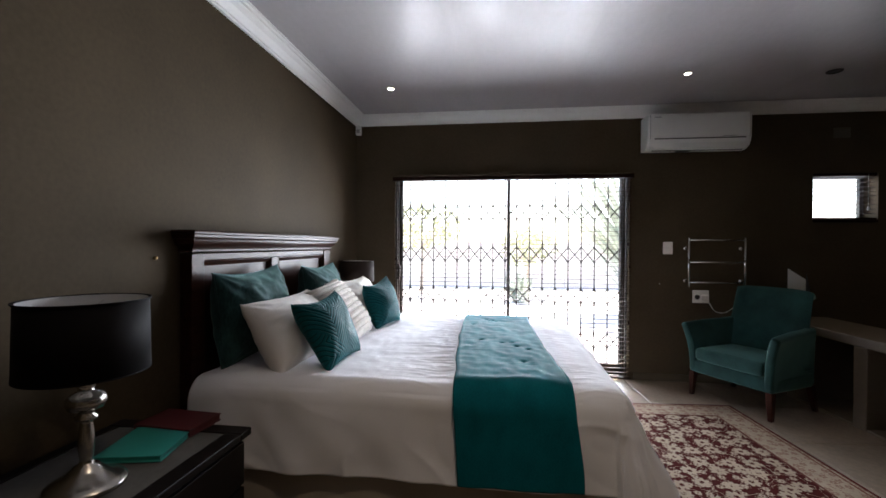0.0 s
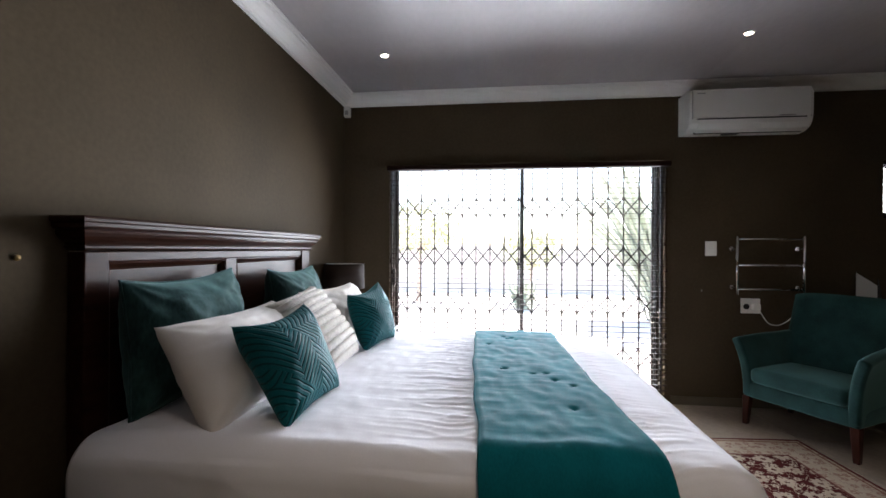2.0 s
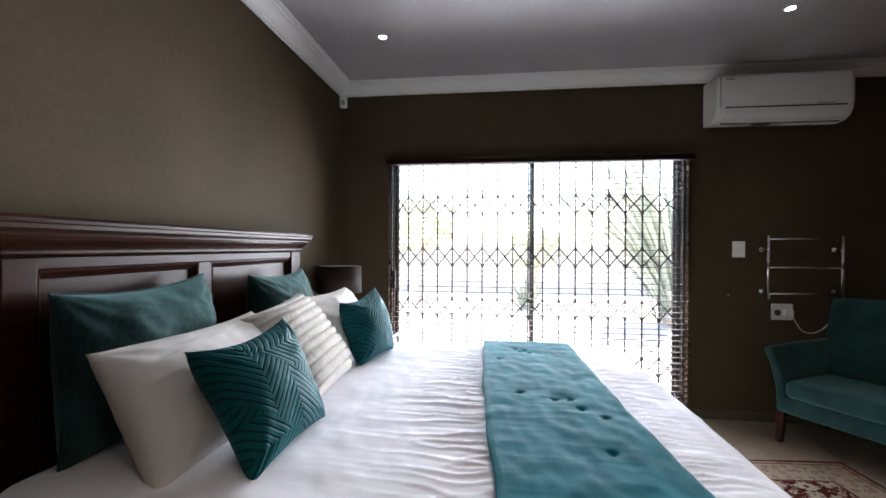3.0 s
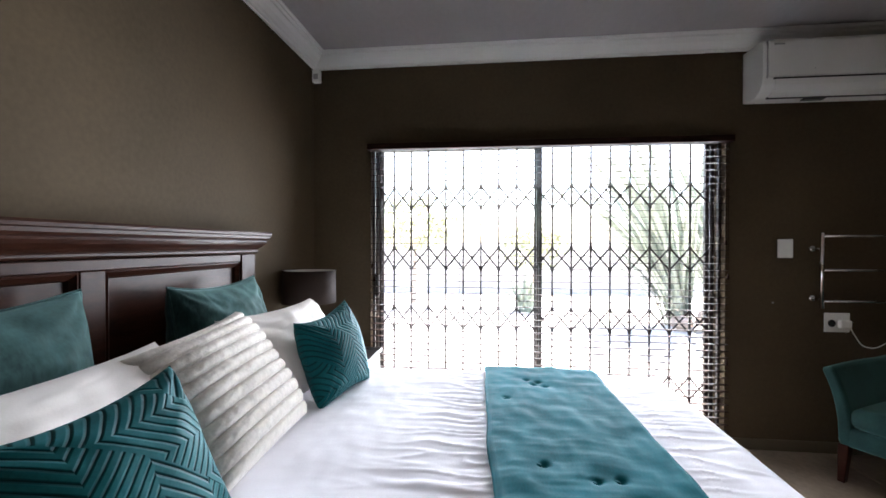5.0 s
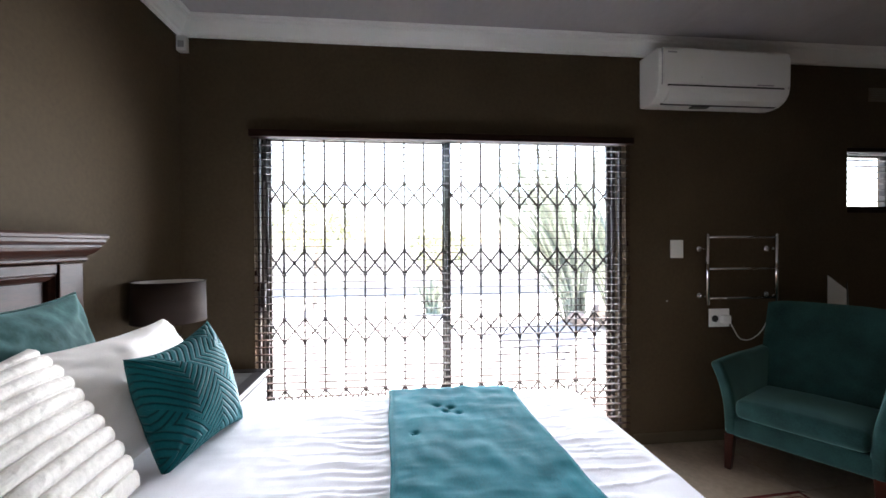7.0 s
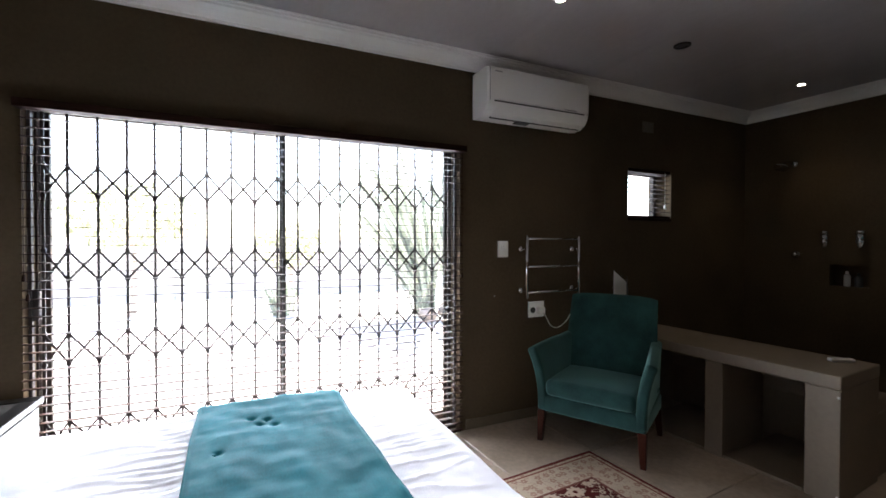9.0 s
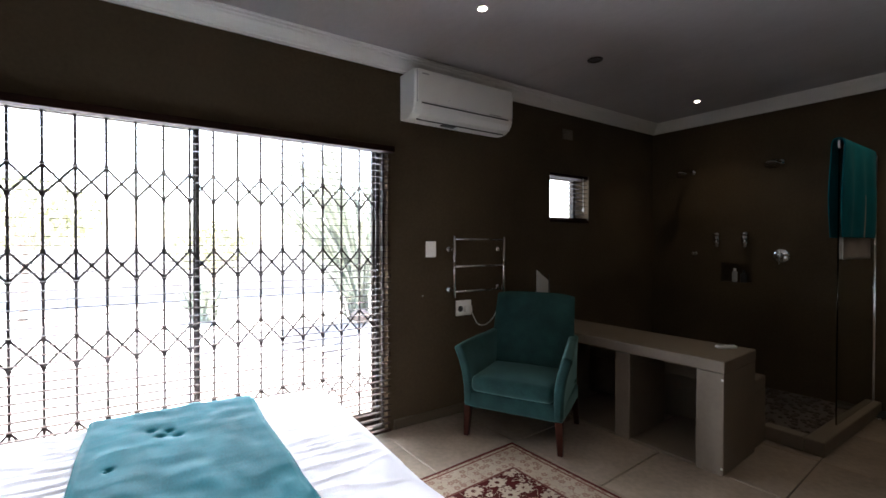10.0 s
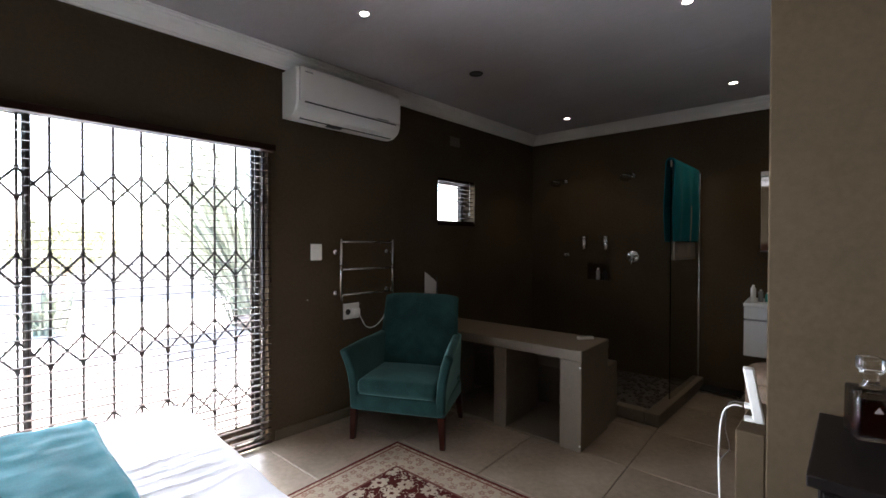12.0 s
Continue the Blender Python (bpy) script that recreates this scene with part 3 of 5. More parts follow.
def pillow(name, label, tl, tr, br, bl, thick, material, ribs=0, seed=0.0, pinch=0.06, category="pillow", piped=False):
    tl, tr, br, bl = (Vector(p) for p in (tl, tr, br, bl))
    nrm = ((tr - bl).cross(tl - br)).normalized()
    bm = bmesh.new()
    uvl = bm.loops.layers.uv.new("UVMap")
    n = 64 if not ribs else 132

    def at(u, v, s):
        uu, vv = 2 * u - 1, 2 * v - 1
        k = pinch
        pu = uu * (1 - k * (1 - vv * vv)) if abs(uu) > 0 else uu
        pv = vv * (1 - k * (1 - uu * uu))
        if ribs:
            pu += math.copysign(0.045 * (abs(math.sin(math.pi * ribs * v)) ** 0.5 - 0.5) * abs(uu) ** 8, uu)
        u2, v2 = (pu + 1) / 2, (pv + 1) / 2
        p = (bl * (1 - u2) + br * u2) * (1 - v2) + (tl * (1 - u2) + tr * u2) * v2
        h = max(0.0, (1 - abs(uu) ** 2.6) * (1 - abs(vv) ** 2.6)) ** 0.5
        h *= 1 + 0.12 * math.sin(2.2 * vv + seed)
        c = noise.noise((uu * 1.9 + seed, vv * 1.9, s * 3.0)) * 0.16 + noise.noise((uu * 5 + seed, vv * 5, s)) * 0.06
        if thick < 0.21 or ribs:
            c *= 0.35
        eu, ev = 1 - abs(uu), 1 - abs(vv)
        rad = math.hypot(eu, ev)  # gathers that run out of each seamed corner
        gather = math.sin(math.atan2(eu, ev) * 11 + seed * 5 + 2 * uu + 3 * vv) * min(1, rad * 5) * math.exp(-rad * 2.6)
        crease = max(0.0, 1 - 3.2 * abs(noise.noise((uu * 2.2 + vv * 1.5 + seed, vv * 3.0 - uu * 1.2, s + seed)))) ** 2
        off = thick / 2 * h * (1 + c) - (0 if ribs else (0.0015 if category == "cushion" and thick < 0.21 else 0.007) * crease * min(1, h * 1.5) * (0.3 + 0.7 * abs(uu * vv))) + (0 if ribs else 0.009 * gather * min(1, h * 2))
        if ribs:
            w = abs(math.sin(math.pi * ribs * v))
            off += min(1, h * 2.0) * (0.024 * w ** 0.28 - 0.013 + 0.0022 * noise.noise((u * 34, v * 50, seed)))
        if vv > 0.2:
            p -= Vector((0, 0, 0.02 * (vv - 0.2) * (1 - uu * uu)))
        return p + nrm * s * off

    for s in (1, -1):
        vs = [[bm.verts.new(at(i / n, j / n, s)) for j in range(n + 1)] for i in range(n + 1)]
        for i in range(n):
            for j in range(n):
                q = [(i, j), (i + 1, j), (i + 1, j + 1), (i, j + 1)]
                if s < 0:
                    q = q[::-1]
                f = bm.faces.new([vs[x][y] for x, y in q])
                for lp, (x, y) in zip(f.loops, q):
                    lp[uvl].uv = (x / n, y / n)
    bmesh.ops.remove_doubles(bm, verts=bm.verts, dist=1e-5)
    bmesh.ops.recalc_face_normals(bm, faces=bm.faces)
    ob = tagged(link(name, bm, material, True), label, category)
    if piped:
        k = 40
        rim = [at(i / k, 0, 0) for i in range(k)] + [at(1, i / k, 0) for i in range(k)] + [at(1 - i / k, 1, 0) for i in range(k)] + [at(0, 1 - i / k, 0) for i in range(k + 1)]
        part("piping", tube(bmesh.new(), rim, 0.005, 6), material, ob, "", True)
    return ob


def chevron_velvet():
    m = mat("chevron_velvet", (0.005, 0.088, 0.098), 0.6, var=0.2, scale=7, fine=150, bump=0.1, sheen=0.15, spec=0.08)
    t = m.node_tree
    uv = t.nodes.new("ShaderNodeUVMap")
    sep = t.nodes.new("ShaderNodeSeparateXYZ")
    t.links.new(uv.outputs[0], sep.inputs[0])

    def op(kind, a, b=None, c=None):
        n = t.nodes.new("ShaderNodeMath")
        n.operation = kind
        for k, v in enumerate((a, b, c)):
            if v is None:
                continue
            if isinstance(v, (int, float)):
                n.inputs[k].default_value = v
            else:
                t.links.new(v, n.inputs[k])
        return n.outputs[0]

    u, v = sep.outputs[0], sep.outputs[1]
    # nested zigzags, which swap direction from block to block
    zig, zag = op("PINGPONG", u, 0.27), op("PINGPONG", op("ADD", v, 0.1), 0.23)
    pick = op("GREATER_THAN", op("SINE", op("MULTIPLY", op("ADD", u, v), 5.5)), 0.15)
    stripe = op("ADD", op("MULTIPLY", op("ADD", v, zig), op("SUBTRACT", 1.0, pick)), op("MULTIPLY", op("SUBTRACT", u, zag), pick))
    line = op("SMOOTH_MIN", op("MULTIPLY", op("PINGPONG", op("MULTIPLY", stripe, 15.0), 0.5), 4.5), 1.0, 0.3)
    b = t.nodes["Principled BSDF"]
    src = b.inputs["Base Color"].links[0].from_socket
    # the shade in the grooves between raised stripes is mixed into the colour
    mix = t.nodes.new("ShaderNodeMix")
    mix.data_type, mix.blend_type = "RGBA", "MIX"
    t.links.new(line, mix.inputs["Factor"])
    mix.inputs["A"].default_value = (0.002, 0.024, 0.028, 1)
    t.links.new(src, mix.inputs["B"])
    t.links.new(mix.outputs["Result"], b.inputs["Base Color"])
    bp = t.nodes.new("ShaderNodeBump")
    bp.inputs["Strength"].default_value, bp.inputs["Distance"].default_value = 0.9, 0.004
    t.links.new(line, bp.inputs["Height"])
    t.links.new(bp.outputs[0], b.inputs["Normal"])
    return m


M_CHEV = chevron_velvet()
pillow("euro_cushion", "large square sage green velvet cushion against the headboard", (-1.432, 1.605, 1.232), (-1.42, 2.23, 1.25), (-1.345, 2.22, 0.765), (-1.345, 1.555, 0.752), 0.25, M_SAGE, seed=1.0, category="cushion", piped=True)
pillow("euro_cushion", "large square sage green velvet cushion against the headboard", (-1.41, 2.555, 1.225), (-1.375, 3.075, 1.232), (-1.325, 3.12, 0.765), (-1.345, 2.55, 0.765), 0.26, M_SAGE, seed=2.4, category="cushion", piped=True)
pillow("pillow", "cream cotton pillow leaning on a green cushion", (-1.226, 1.518, 1.090), (-1.25, 2.31, 1.085), (-0.99, 2.28, 0.762), (-0.998, 1.488, 0.757), 0.26, M_PILLOW, seed=3.1, pinch=0.045)
pillow("pillow", "white cotton pillow leaning on a green cushion", (-1.24, 2.58, 1.10), (-1.168, 3.25, 1.105), (-0.95, 3.22, 0.765), (-1.0, 2.58, 0.765), 0.25, M_PILLOW, seed=4.6, pinch=0.045)
pillow("plush_cushion", "ribbed cream plush cushion", (-1.17, 2.10, 1.085), (-1.205, 2.655, 1.125), (-0.885, 2.585, 0.775), (-0.86, 2.04, 0.77), 0.22, M_FUR, ribs=11, seed=5.2, pinch=0.02, category="cushion")
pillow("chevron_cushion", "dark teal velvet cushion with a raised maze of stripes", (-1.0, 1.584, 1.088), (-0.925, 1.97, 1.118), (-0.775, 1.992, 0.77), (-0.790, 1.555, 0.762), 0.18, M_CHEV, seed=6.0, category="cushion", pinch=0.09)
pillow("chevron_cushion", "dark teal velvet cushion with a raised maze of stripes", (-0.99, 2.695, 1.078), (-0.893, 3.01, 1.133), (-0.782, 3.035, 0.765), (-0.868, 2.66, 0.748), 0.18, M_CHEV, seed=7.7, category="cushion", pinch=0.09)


# ---- bedside tables and lamps ----
def nightstand(x0, x1, y0, y1, top, label):
    t = thing("nightstand", label, "bedside table", pose((x0 + x1) / 2, (y0 + y1) / 2, 0), "bedside tables")
    w, d = (x1 - x0) / 2, (y1 - y0) / 2
    part("body", nbox(-w + 0.02, -d + 0.02, 0.06, w - 0.03, d - 0.02, top - 0.03, 0.004), M_BLACKWOOD, t)
    bm = bmesh.new()
    for a in ((-w, -d, w, -d + 0.07), (-w, d - 0.07, w, d), (w - 0.07, -d + 0.07, w, d - 0.07), (-w, -d + 0.07, -w + 0.05, d - 0.07)):
        box(bm, a[0], a[1], top - 0.03, a[2], a[3], top, 0.003, 1)
    part("top_frame", bm, M_BLACKWOOD, t)
    part("inlay", nbox(-w + 0.051, -d + 0.071, top - 0.029, w - 0.071, d - 0.071, top - 0.003), M_STONE, t, "grey inlaid top")
    h = (top - 0.13) / 3
    for k in range(3):
        z = 0.085 + k * (h + 0.005)
        dr = part("drawer", nbox(w - 0.03, -d + 0.035, z, w - 0.008, d - 0.035, z + h - 0.008, 0.004), M_BLACKWOOD, t)
        part("knob", lathe(bmesh.new(), [(0.004, 0), (0.006, 0.012), (0.014, 0.018), (0.012, 0.026), (0.001, 0.028)], 12, Matrix.Translation((w - 0.008, 0, z + h / 2)) @ Matrix.Rotation(radians(90), 4, "Y")), M_CHROME, dr)
    for sx in (-w + 0.05, w - 0.07):
        for sy in (-d + 0.05, d - 0.05):
            part("foot", nbox(sx - 0.025, sy - 0.025, 0, sx + 0.025, sy + 0.025, 0.059, 0.004, 1), M_BLACKWOOD, t)
    return t


TOP = 0.65
nightstand(W + 0.015, -0.965, 0.35, 1.19, TOP, "black wooden bedside table with a grey inlaid top")
nightstand(W + 0.015, -1.0, 3.42, 4.12, TOP, "black wooden bedside table beside the glass door")


def table_lamp(x, y, r, z0, z1, shade, label):
    t = thing("table_lamp", label, "table lamp", pose(x, y, TOP), "bedside lamps")
    z0, z1 = z0 - TOP, z1 - TOP
    prof = [(0.10, 0.001), (0.104, 0.008), (0.10, 0.016), (0.082, 0.024), (0.058, 0.034), (0.046, 0.046), (0.036, 0.05), (0.034, 0.058), (0.020, 0.062), (0.017, 0.075), (0.020, 0.10), (0.0215, 0.125), (0.0195, 0.15), (0.016, 0.172), (0.015, 0.18), (0.028, 0.184), (0.030, 0.192), (0.02, 0.198), (0.022, 0.205), (0.044, 0.214), (0.051, 0.228), (0.051, 0.238), (0.043, 0.25), (0.024, 0.258), (0.018, 0.264), (0.024, 0.272), (0.025, 0.282), (0.016, 0.29), (0.012, 0.30), (0.018, 0.308), (0.012, 0.316), (0.008, 0.32)]
    k = (z0 + 0.01) / 0.32
    part("stem", lathe(bmesh.new(), [(a, b * k) for a, b in prof], 36), M_NICKEL, t, "turned brushed metal stem", True)
    part("pole", rod(bmesh.new(), (0, 0, z0), (0, 0, z1 - 0.03), 0.006), M_CHROME, t)
    bm = bmesh.new()
    for a in range(3):
        an = a * math.tau / 3
        rod(bm, (0, 0, z1 - 0.035), ((r - 0.004) * math.cos(an), (r - 0.004) * math.sin(an), z1 - 0.02), 0.002, 6)
    part("spider", bm, M_CHROME, t)
    part("bulb", lathe(bmesh.new(), [(0.012, 0.0), (0.014, 0.03), (0.028, 0.06), (0.03, 0.08), (0.018, 0.1), (0.001, 0.106)], 16, Matrix.Translation((0, 0, z0 + 0.02))), M_LINING, t, "white glass bulb", True)
    bm = lathe(bmesh.new(), [(r, z0), (r - 0.004, z1), (r - 0.008, z1), (r - 0.004, z0)], 64, closed=True)
    bmesh.ops.recalc_face_normals(bm, faces=bm.faces)
    sh = part("shade", bm, shade, t, "drum shade of dark fabric", True)
    part("lining", lathe(bmesh.new(), [(r - 0.0085, z1 - 0.001), (r - 0.0050, z0 + 0.001), (r - 0.0075, z0 + 0.001), (r - 0.011, z1 - 0.001)], 64, closed=True), M_LINING, sh, "pale lining", True)
    for z in (z0, z1):
        part("rim", lathe(bmesh.new(), [(r - 0.003, z - 0.002), (r + 0.001, z - 0.002), (r + 0.001, z + 0.002), (r - 0.003, z + 0.002)], 64, closed=True), shade, sh)
    return t


table_lamp(-1.212, 0.722, 0.163, 1.0, 1.215, M_SHADE, "table lamp with a black drum shade and turned chrome stem")
table_lamp(-1.375, 3.72, 0.168, 1.02, 1.222, M_SHADE2, "table lamp with a dark brown drum shade")


def folder(name, label, x, y, rz, w, d, h, material):
    t = thing(name, label, "folder", pose(x, y, TOP, 0, 0, rz))
    part("cover", nbox(-w / 2, -d / 2, h - 0.004, w / 2, d / 2, h, 0.0015, 1), material, t)
    part("cover", nbox(-w / 2, -d / 2, 0.0005, w / 2, d / 2, 0.0045, 0.0015, 1), material, t)
    part("pages", nbox(-w / 2 + 0.003, -d / 2 + 0.004, 0.005, w / 2 - 0.005, d / 2 - 0.004, h - 0.0045), material, t)
    part("spine", nbox(-w / 2 - 0.003, -d / 2, 0.0005, -w / 2 + 0.0025, d / 2, h, 0.0015, 1), material, t)


M_FOLDER = mat("turquoise_cover", (0.025, 0.24, 0.21), 0.45, var=0.06, bump=0.05)
M_RED = mat("dark_red_cover", (0.075, 0.009, 0.012), 0.5, var=0.1, bump=0.05)
folder("folder", "turquoise folder lying on the bedside table", -1.235, 0.98, 12, 0.215, 0.24, 0.022, M_FOLDER)
folder("folder", "dark red folder lying on the bedside table", -1.255, 1.155, -4, 0.25, 0.17, 0.03, M_RED)
part("book", nbox(-0.1, -0.06, 0.0005, 0.1, 0.06, 0.03, 0.003), M_LINING, thing("book", "small pale book on the far bedside table", "book", pose(-1.13, 3.55, TOP, 0, 0, 20)))

# ---- armchair ----
CH = pose(2.246, 3.69, 0, 0, 0, -60.8)
chair = thing("armchair", "teal green velvet armchair with dark wooden legs", "armchair", CH)


def soft(bm, x0, y0, z0, x1, y1, z1, r, bulge=0.0):
    box(bm, x0, y0, z0, x1, y1, z1, r, 4)
    if bulge:
        c = Vector(((x0 + x1) / 2, (y0 + y1) / 2, (z0 + z1) / 2))
        h = Vector(((x1 - x0) / 2, (y1 - y0) / 2, (z1 - z0) / 2))
        bmesh.ops.subdivide_edges(bm, edges=[e for e in bm.edges if e.calc_length() > 0.12], cuts=6, use_grid_fill=True)
        for v in bm.verts:
            q = v.co - c
            u, w = q.x / h.x, q.y / h.y
            v.co.z += bulge * math.copysign(1, q.z) * max(0, 1 - u * u) * max(0, 1 - w * w) if abs(q.z) > h.z * 0.6 else 0
    return bm


part("seat_frame", soft(bmesh.new(), -0.360, -0.30, 0.218, 0.360, 0.25, 0.335, 0.022), M_CHAIR, chair, "", True)
part("seat_cushion", soft(bmesh.new(), -0.302, -0.318, 0.337, 0.302, 0.20, 0.45, 0.04, 0.022), M_CHAIR, chair, "", True)


def back_point(u, v):
    """The front of the backrest: hollow from side to side, narrowing upwards, with eased top corners."""
    x = (u - 0.5) * 2
    wv = 0.350 - 0.030 * v ** 0.7
    rim = (1 - abs(x) ** 8) ** 0.5 * (1 - abs(2 * v - 1) ** 10) ** 0.5
    y = 0.20 + 0.135 * v - 0.055 * x * x * (1 - 0.5 * v) - 0.028 * rim
    return Vector((x * wv, y, 0.36 + 0.655 * v - 0.022 * abs(x) ** 5 * v))


ob = part("backrest", grid(back_point, 28, 24), M_CHAIR, chair, "", True)
sol = ob.modifiers.new("thick", "SOLIDIFY")
sol.thickness, sol.offset = 0.10, -1
bev = ob.modifiers.new("round", "BEVEL")
bev.width, bev.segments, bev.limit_method = 0.028, 4, "ANGLE"
for sx in (-1, 1):
    def arm_point(u, v, sx=sx):
        """The outside of an arm: rolled outwards at the front, running in to the back."""
        y = -0.30 + 0.60 * u
        top = 0.652 + 0.035 * math.sin(u * 2.2) + 0.02 * max(0, u - 0.7) / 0.3
        z = 0.222 + (top - 0.222) * v
        flare = 0.362 - 0.022 * u + 0.072 * v ** 2.6 * (1 - 0.85 * u)
        return Vector((sx * flare, y - 0.035 * v * v * (1 - u), z))
    bm = grid(arm_point, 20, 20)
    if sx < 0:
        bmesh.ops.reverse_faces(bm, faces=bm.faces)
    ob = part("arm", bm, M_CHAIR, chair, "", True)
    sol = ob.modifiers.new("thick", "SOLIDIFY")
    sol.thickness, sol.offset = 0.07, -1
    bev = ob.modifiers.new("round", "BEVEL")
    bev.width, bev.segments, bev.limit_method = 0.030, 5, "ANGLE"
    for y, dy in ((-0.272, -0.012), (0.24, 0.06)):
        bm = bmesh.new()
        r = bmesh.ops.create_cube(bm, size=1, matrix=Matrix.LocRotScale((sx * 0.333, y, 0.112), None, (0.054, 0.054, 0.224)))
        for v in r["verts"]:
            if v.co.z < 0.1:
                v.co.x = sx * 0.342 + (v.co.x - sx * 0.333) * 0.66
                v.co.y = y + dy + (v.co.y - y) * 0.66
        bmesh.ops.bevel(bm, geom=list(bm.edges), offset=0.004, segments=1, affect="EDGES")
        part("leg", bm, M_LEG, chair, "dark tapered wooden leg")


# ---- rug ----
def rug_material(w, d):
    m = mat("rug_wool", (0.36, 0.29, 0.22), 0.95, var=0.12, scale=5, fine=180, bump=0.5, spec=0.04)
    t = m.node_tree
    b = t.nodes["Principled BSDF"]
    cream = b.inputs["Base Color"].links[0].from_socket
    co = t.nodes.new("ShaderNodeTexCoord")
    sep = t.nodes.new("ShaderNodeSeparateXYZ")
    t.links.new(co.outputs["Object"], sep.inputs[0])

    def op(kind, a, bb=None):
        n = t.nodes.new("ShaderNodeMath")
        n.operation = kind
        for k, v in enumerate((a, bb)):
            if v is None:
                continue
            if isinstance(v, (int, float)):
                n.inputs[k].default_value = v
            else:
                t.links.new(v, n.inputs[k])
        return n.outputs[0]

    def layer(fac, a, bcol):
        x = t.nodes.new("ShaderNodeMix")
        x.data_type = "RGBA"
        t.links.new(fac, x.inputs["Factor"])
        for sock, v in (("A", a), ("B", bcol)):
            if isinstance(v, tuple):
                x.inputs[sock].default_value = (*v, 1)
            else:
                t.links.new(v, x.inputs[sock])
        return x.outputs["Result"]

    ex = op("SUBTRACT", w / 2, op("ABSOLUTE", sep.outputs[0]))
    ey = op("SUBTRACT", d / 2, op("ABSOLUTE", sep.outputs[1]))
    edge = op("MINIMUM", ex, ey)

    def flowers(scale, size, petals, seed):
        """Rosettes with lobed outlines, one in each Voronoi cell."""
        mp = t.nodes.new("ShaderNodeMapping")
        mp.inputs["Location"].default_value = (seed, seed * 0.7, 0)
        t.links.new(co.outputs["Object"], mp.inputs[0])
        vo = t.nodes.new("ShaderNodeTexVoronoi")
        vo.voronoi_dimensions = "2D"
        vo.inputs["Scale"].default_value, vo.inputs["Randomness"].default_value = scale, 0.55
        t.links.new(mp.outputs[0], vo.inputs["Vector"])
        mul = t.nodes.new("ShaderNodeVectorMath")
        mul.operation = "SCALE"
        mul.inputs["Scale"].default_value = 1.0
        t.links.new(mp.outputs[0], mul.inputs[0])
        sub = t.nodes.new("ShaderNodeVectorMath")
        sub.operation = "SUBTRACT"
        t.links.new(mul.outputs[0], sub.inputs[0])
        t.links.new(vo.outputs["Position"], sub.inputs[1])
        s2 = t.nodes.new("ShaderNodeSeparateXYZ")
        t.links.new(sub.outputs[0], s2.inputs[0])
        ang = op("ARCTAN2", s2.outputs[1], s2.outputs[0])
        ln = op("SQRT", op("ADD", op("MULTIPLY", s2.outputs[0], s2.outputs[0]), op("MULTIPLY", s2.outputs[1], s2.outputs[1])))
        lobes = op("ADD", 0.72, op("MULTIPLY", op("ABSOLUTE", op("SINE", op("MULTIPLY", ang, petals / 2))), 0.42))
        rad = op("DIVIDE", ln, op("MULTIPLY", lobes, size))
        ring = op("LESS_THAN", rad, 1.0)
        core = op("LESS_THAN", rad, 0.32)
        return op("SUBTRACT", ring, core)

    wob = t.nodes.new("ShaderNodeTexNoise")
    wob.inputs["Scale"].default_value, wob.inputs["Detail"].default_value = 16.0, 2
    t.links.new(co.outputs["Object"], wob.inputs[0])
    vines = op("LESS_THAN", op("ABSOLUTE", op("SUBTRACT", wob.outputs[0], 0.5)), 0.012)
    red = (0.060, 0.011, 0.010)
    field_fig = op("MAXIMUM", op("MAXIMUM", flowers(7.0, 0.047, 8, 0.0), flowers(12.0, 0.019, 6, 3.3)), vines)
    field = layer(field_fig, red, cream)
    border_fig = op("MAXIMUM", op("MULTIPLY", flowers(15.0, 0.019, 5, 1.7), 0.7), op("MULTIPLY", vines, 0.6))
    border = layer(border_fig, cream, (0.20, 0.095, 0.075))
    col = layer(op("GREATER_THAN", edge, 0.25), border, field)
    for at_, wd, cc in ((0.245, 0.008, (0.12, 0.045, 0.035)), (0.045, 0.006, (0.16, 0.06, 0.045)), (0.0, 0.020, (0.10, 0.022, 0.020))):
        col = layer(op("LESS_THAN", op("ABSOLUTE", op("SUBTRACT", edge, at_)), wd), col, cc)
    t.links.new(col, b.inputs["Base Color"])
    return m


RW, RD = 1.6, 2.35
rug = thing("rug", "dark red and cream floral wool rug beside the bed", "rug", pose(2.02, 3.565, 0.0015, 0, 0, SKEW) @ pose(-RW / 2, -RD / 2, 0))
part("field", grid(lambda u, v: Vector(((u - 0.5) * RW, (v - 0.5) * RD + 0.004 * math.sin(u * 9), 0.007 + 0.0012 * noise.noise((u * 9, v * 12, 0)))), 40, 60), rug_material(RW, RD), rug)
part("backing", nbox(-RW / 2, -RD / 2, 0, RW / 2, RD / 2, 0.005), M_RED, rug, "dark red bound edge")

# ---- screed bench with a shower behind it ----
BENCH = pose(2.791, 2.538, 0, 0, 0, 3.8)
bench = thing("bench", "built-in grey brown screed bench with open niches", "bench", BENCH)
part("top", nbox(0, 0, 0.625, 0.53, 1.64, 0.70, 0.008), M_SCREED, bench)
for y0, y1 in ((0, 0.165), (0.60, 0.72), (1.28, 1.40)):
    part("support", nbox(0.003, y0 + 0.003, 0, 0.527, y1 - 0.003, 0.624, 0.006), M_SCREED, bench)
part("seat", nbox(0.531, 0.02, 0.39, 0.79, 1.64, 0.475, 0.01), M_SCREED, bench, "lower screed shower seat")
part("seat_end", nbox(0.529, 0.02, 0, 0.79, 0.165, 0.389, 0.006), M_SCREED, bench)
part("back_panel", nbox(0.72, 0.166, 0, 0.788, 1.64, 0.389, 0.004), M_SCREED, bench)
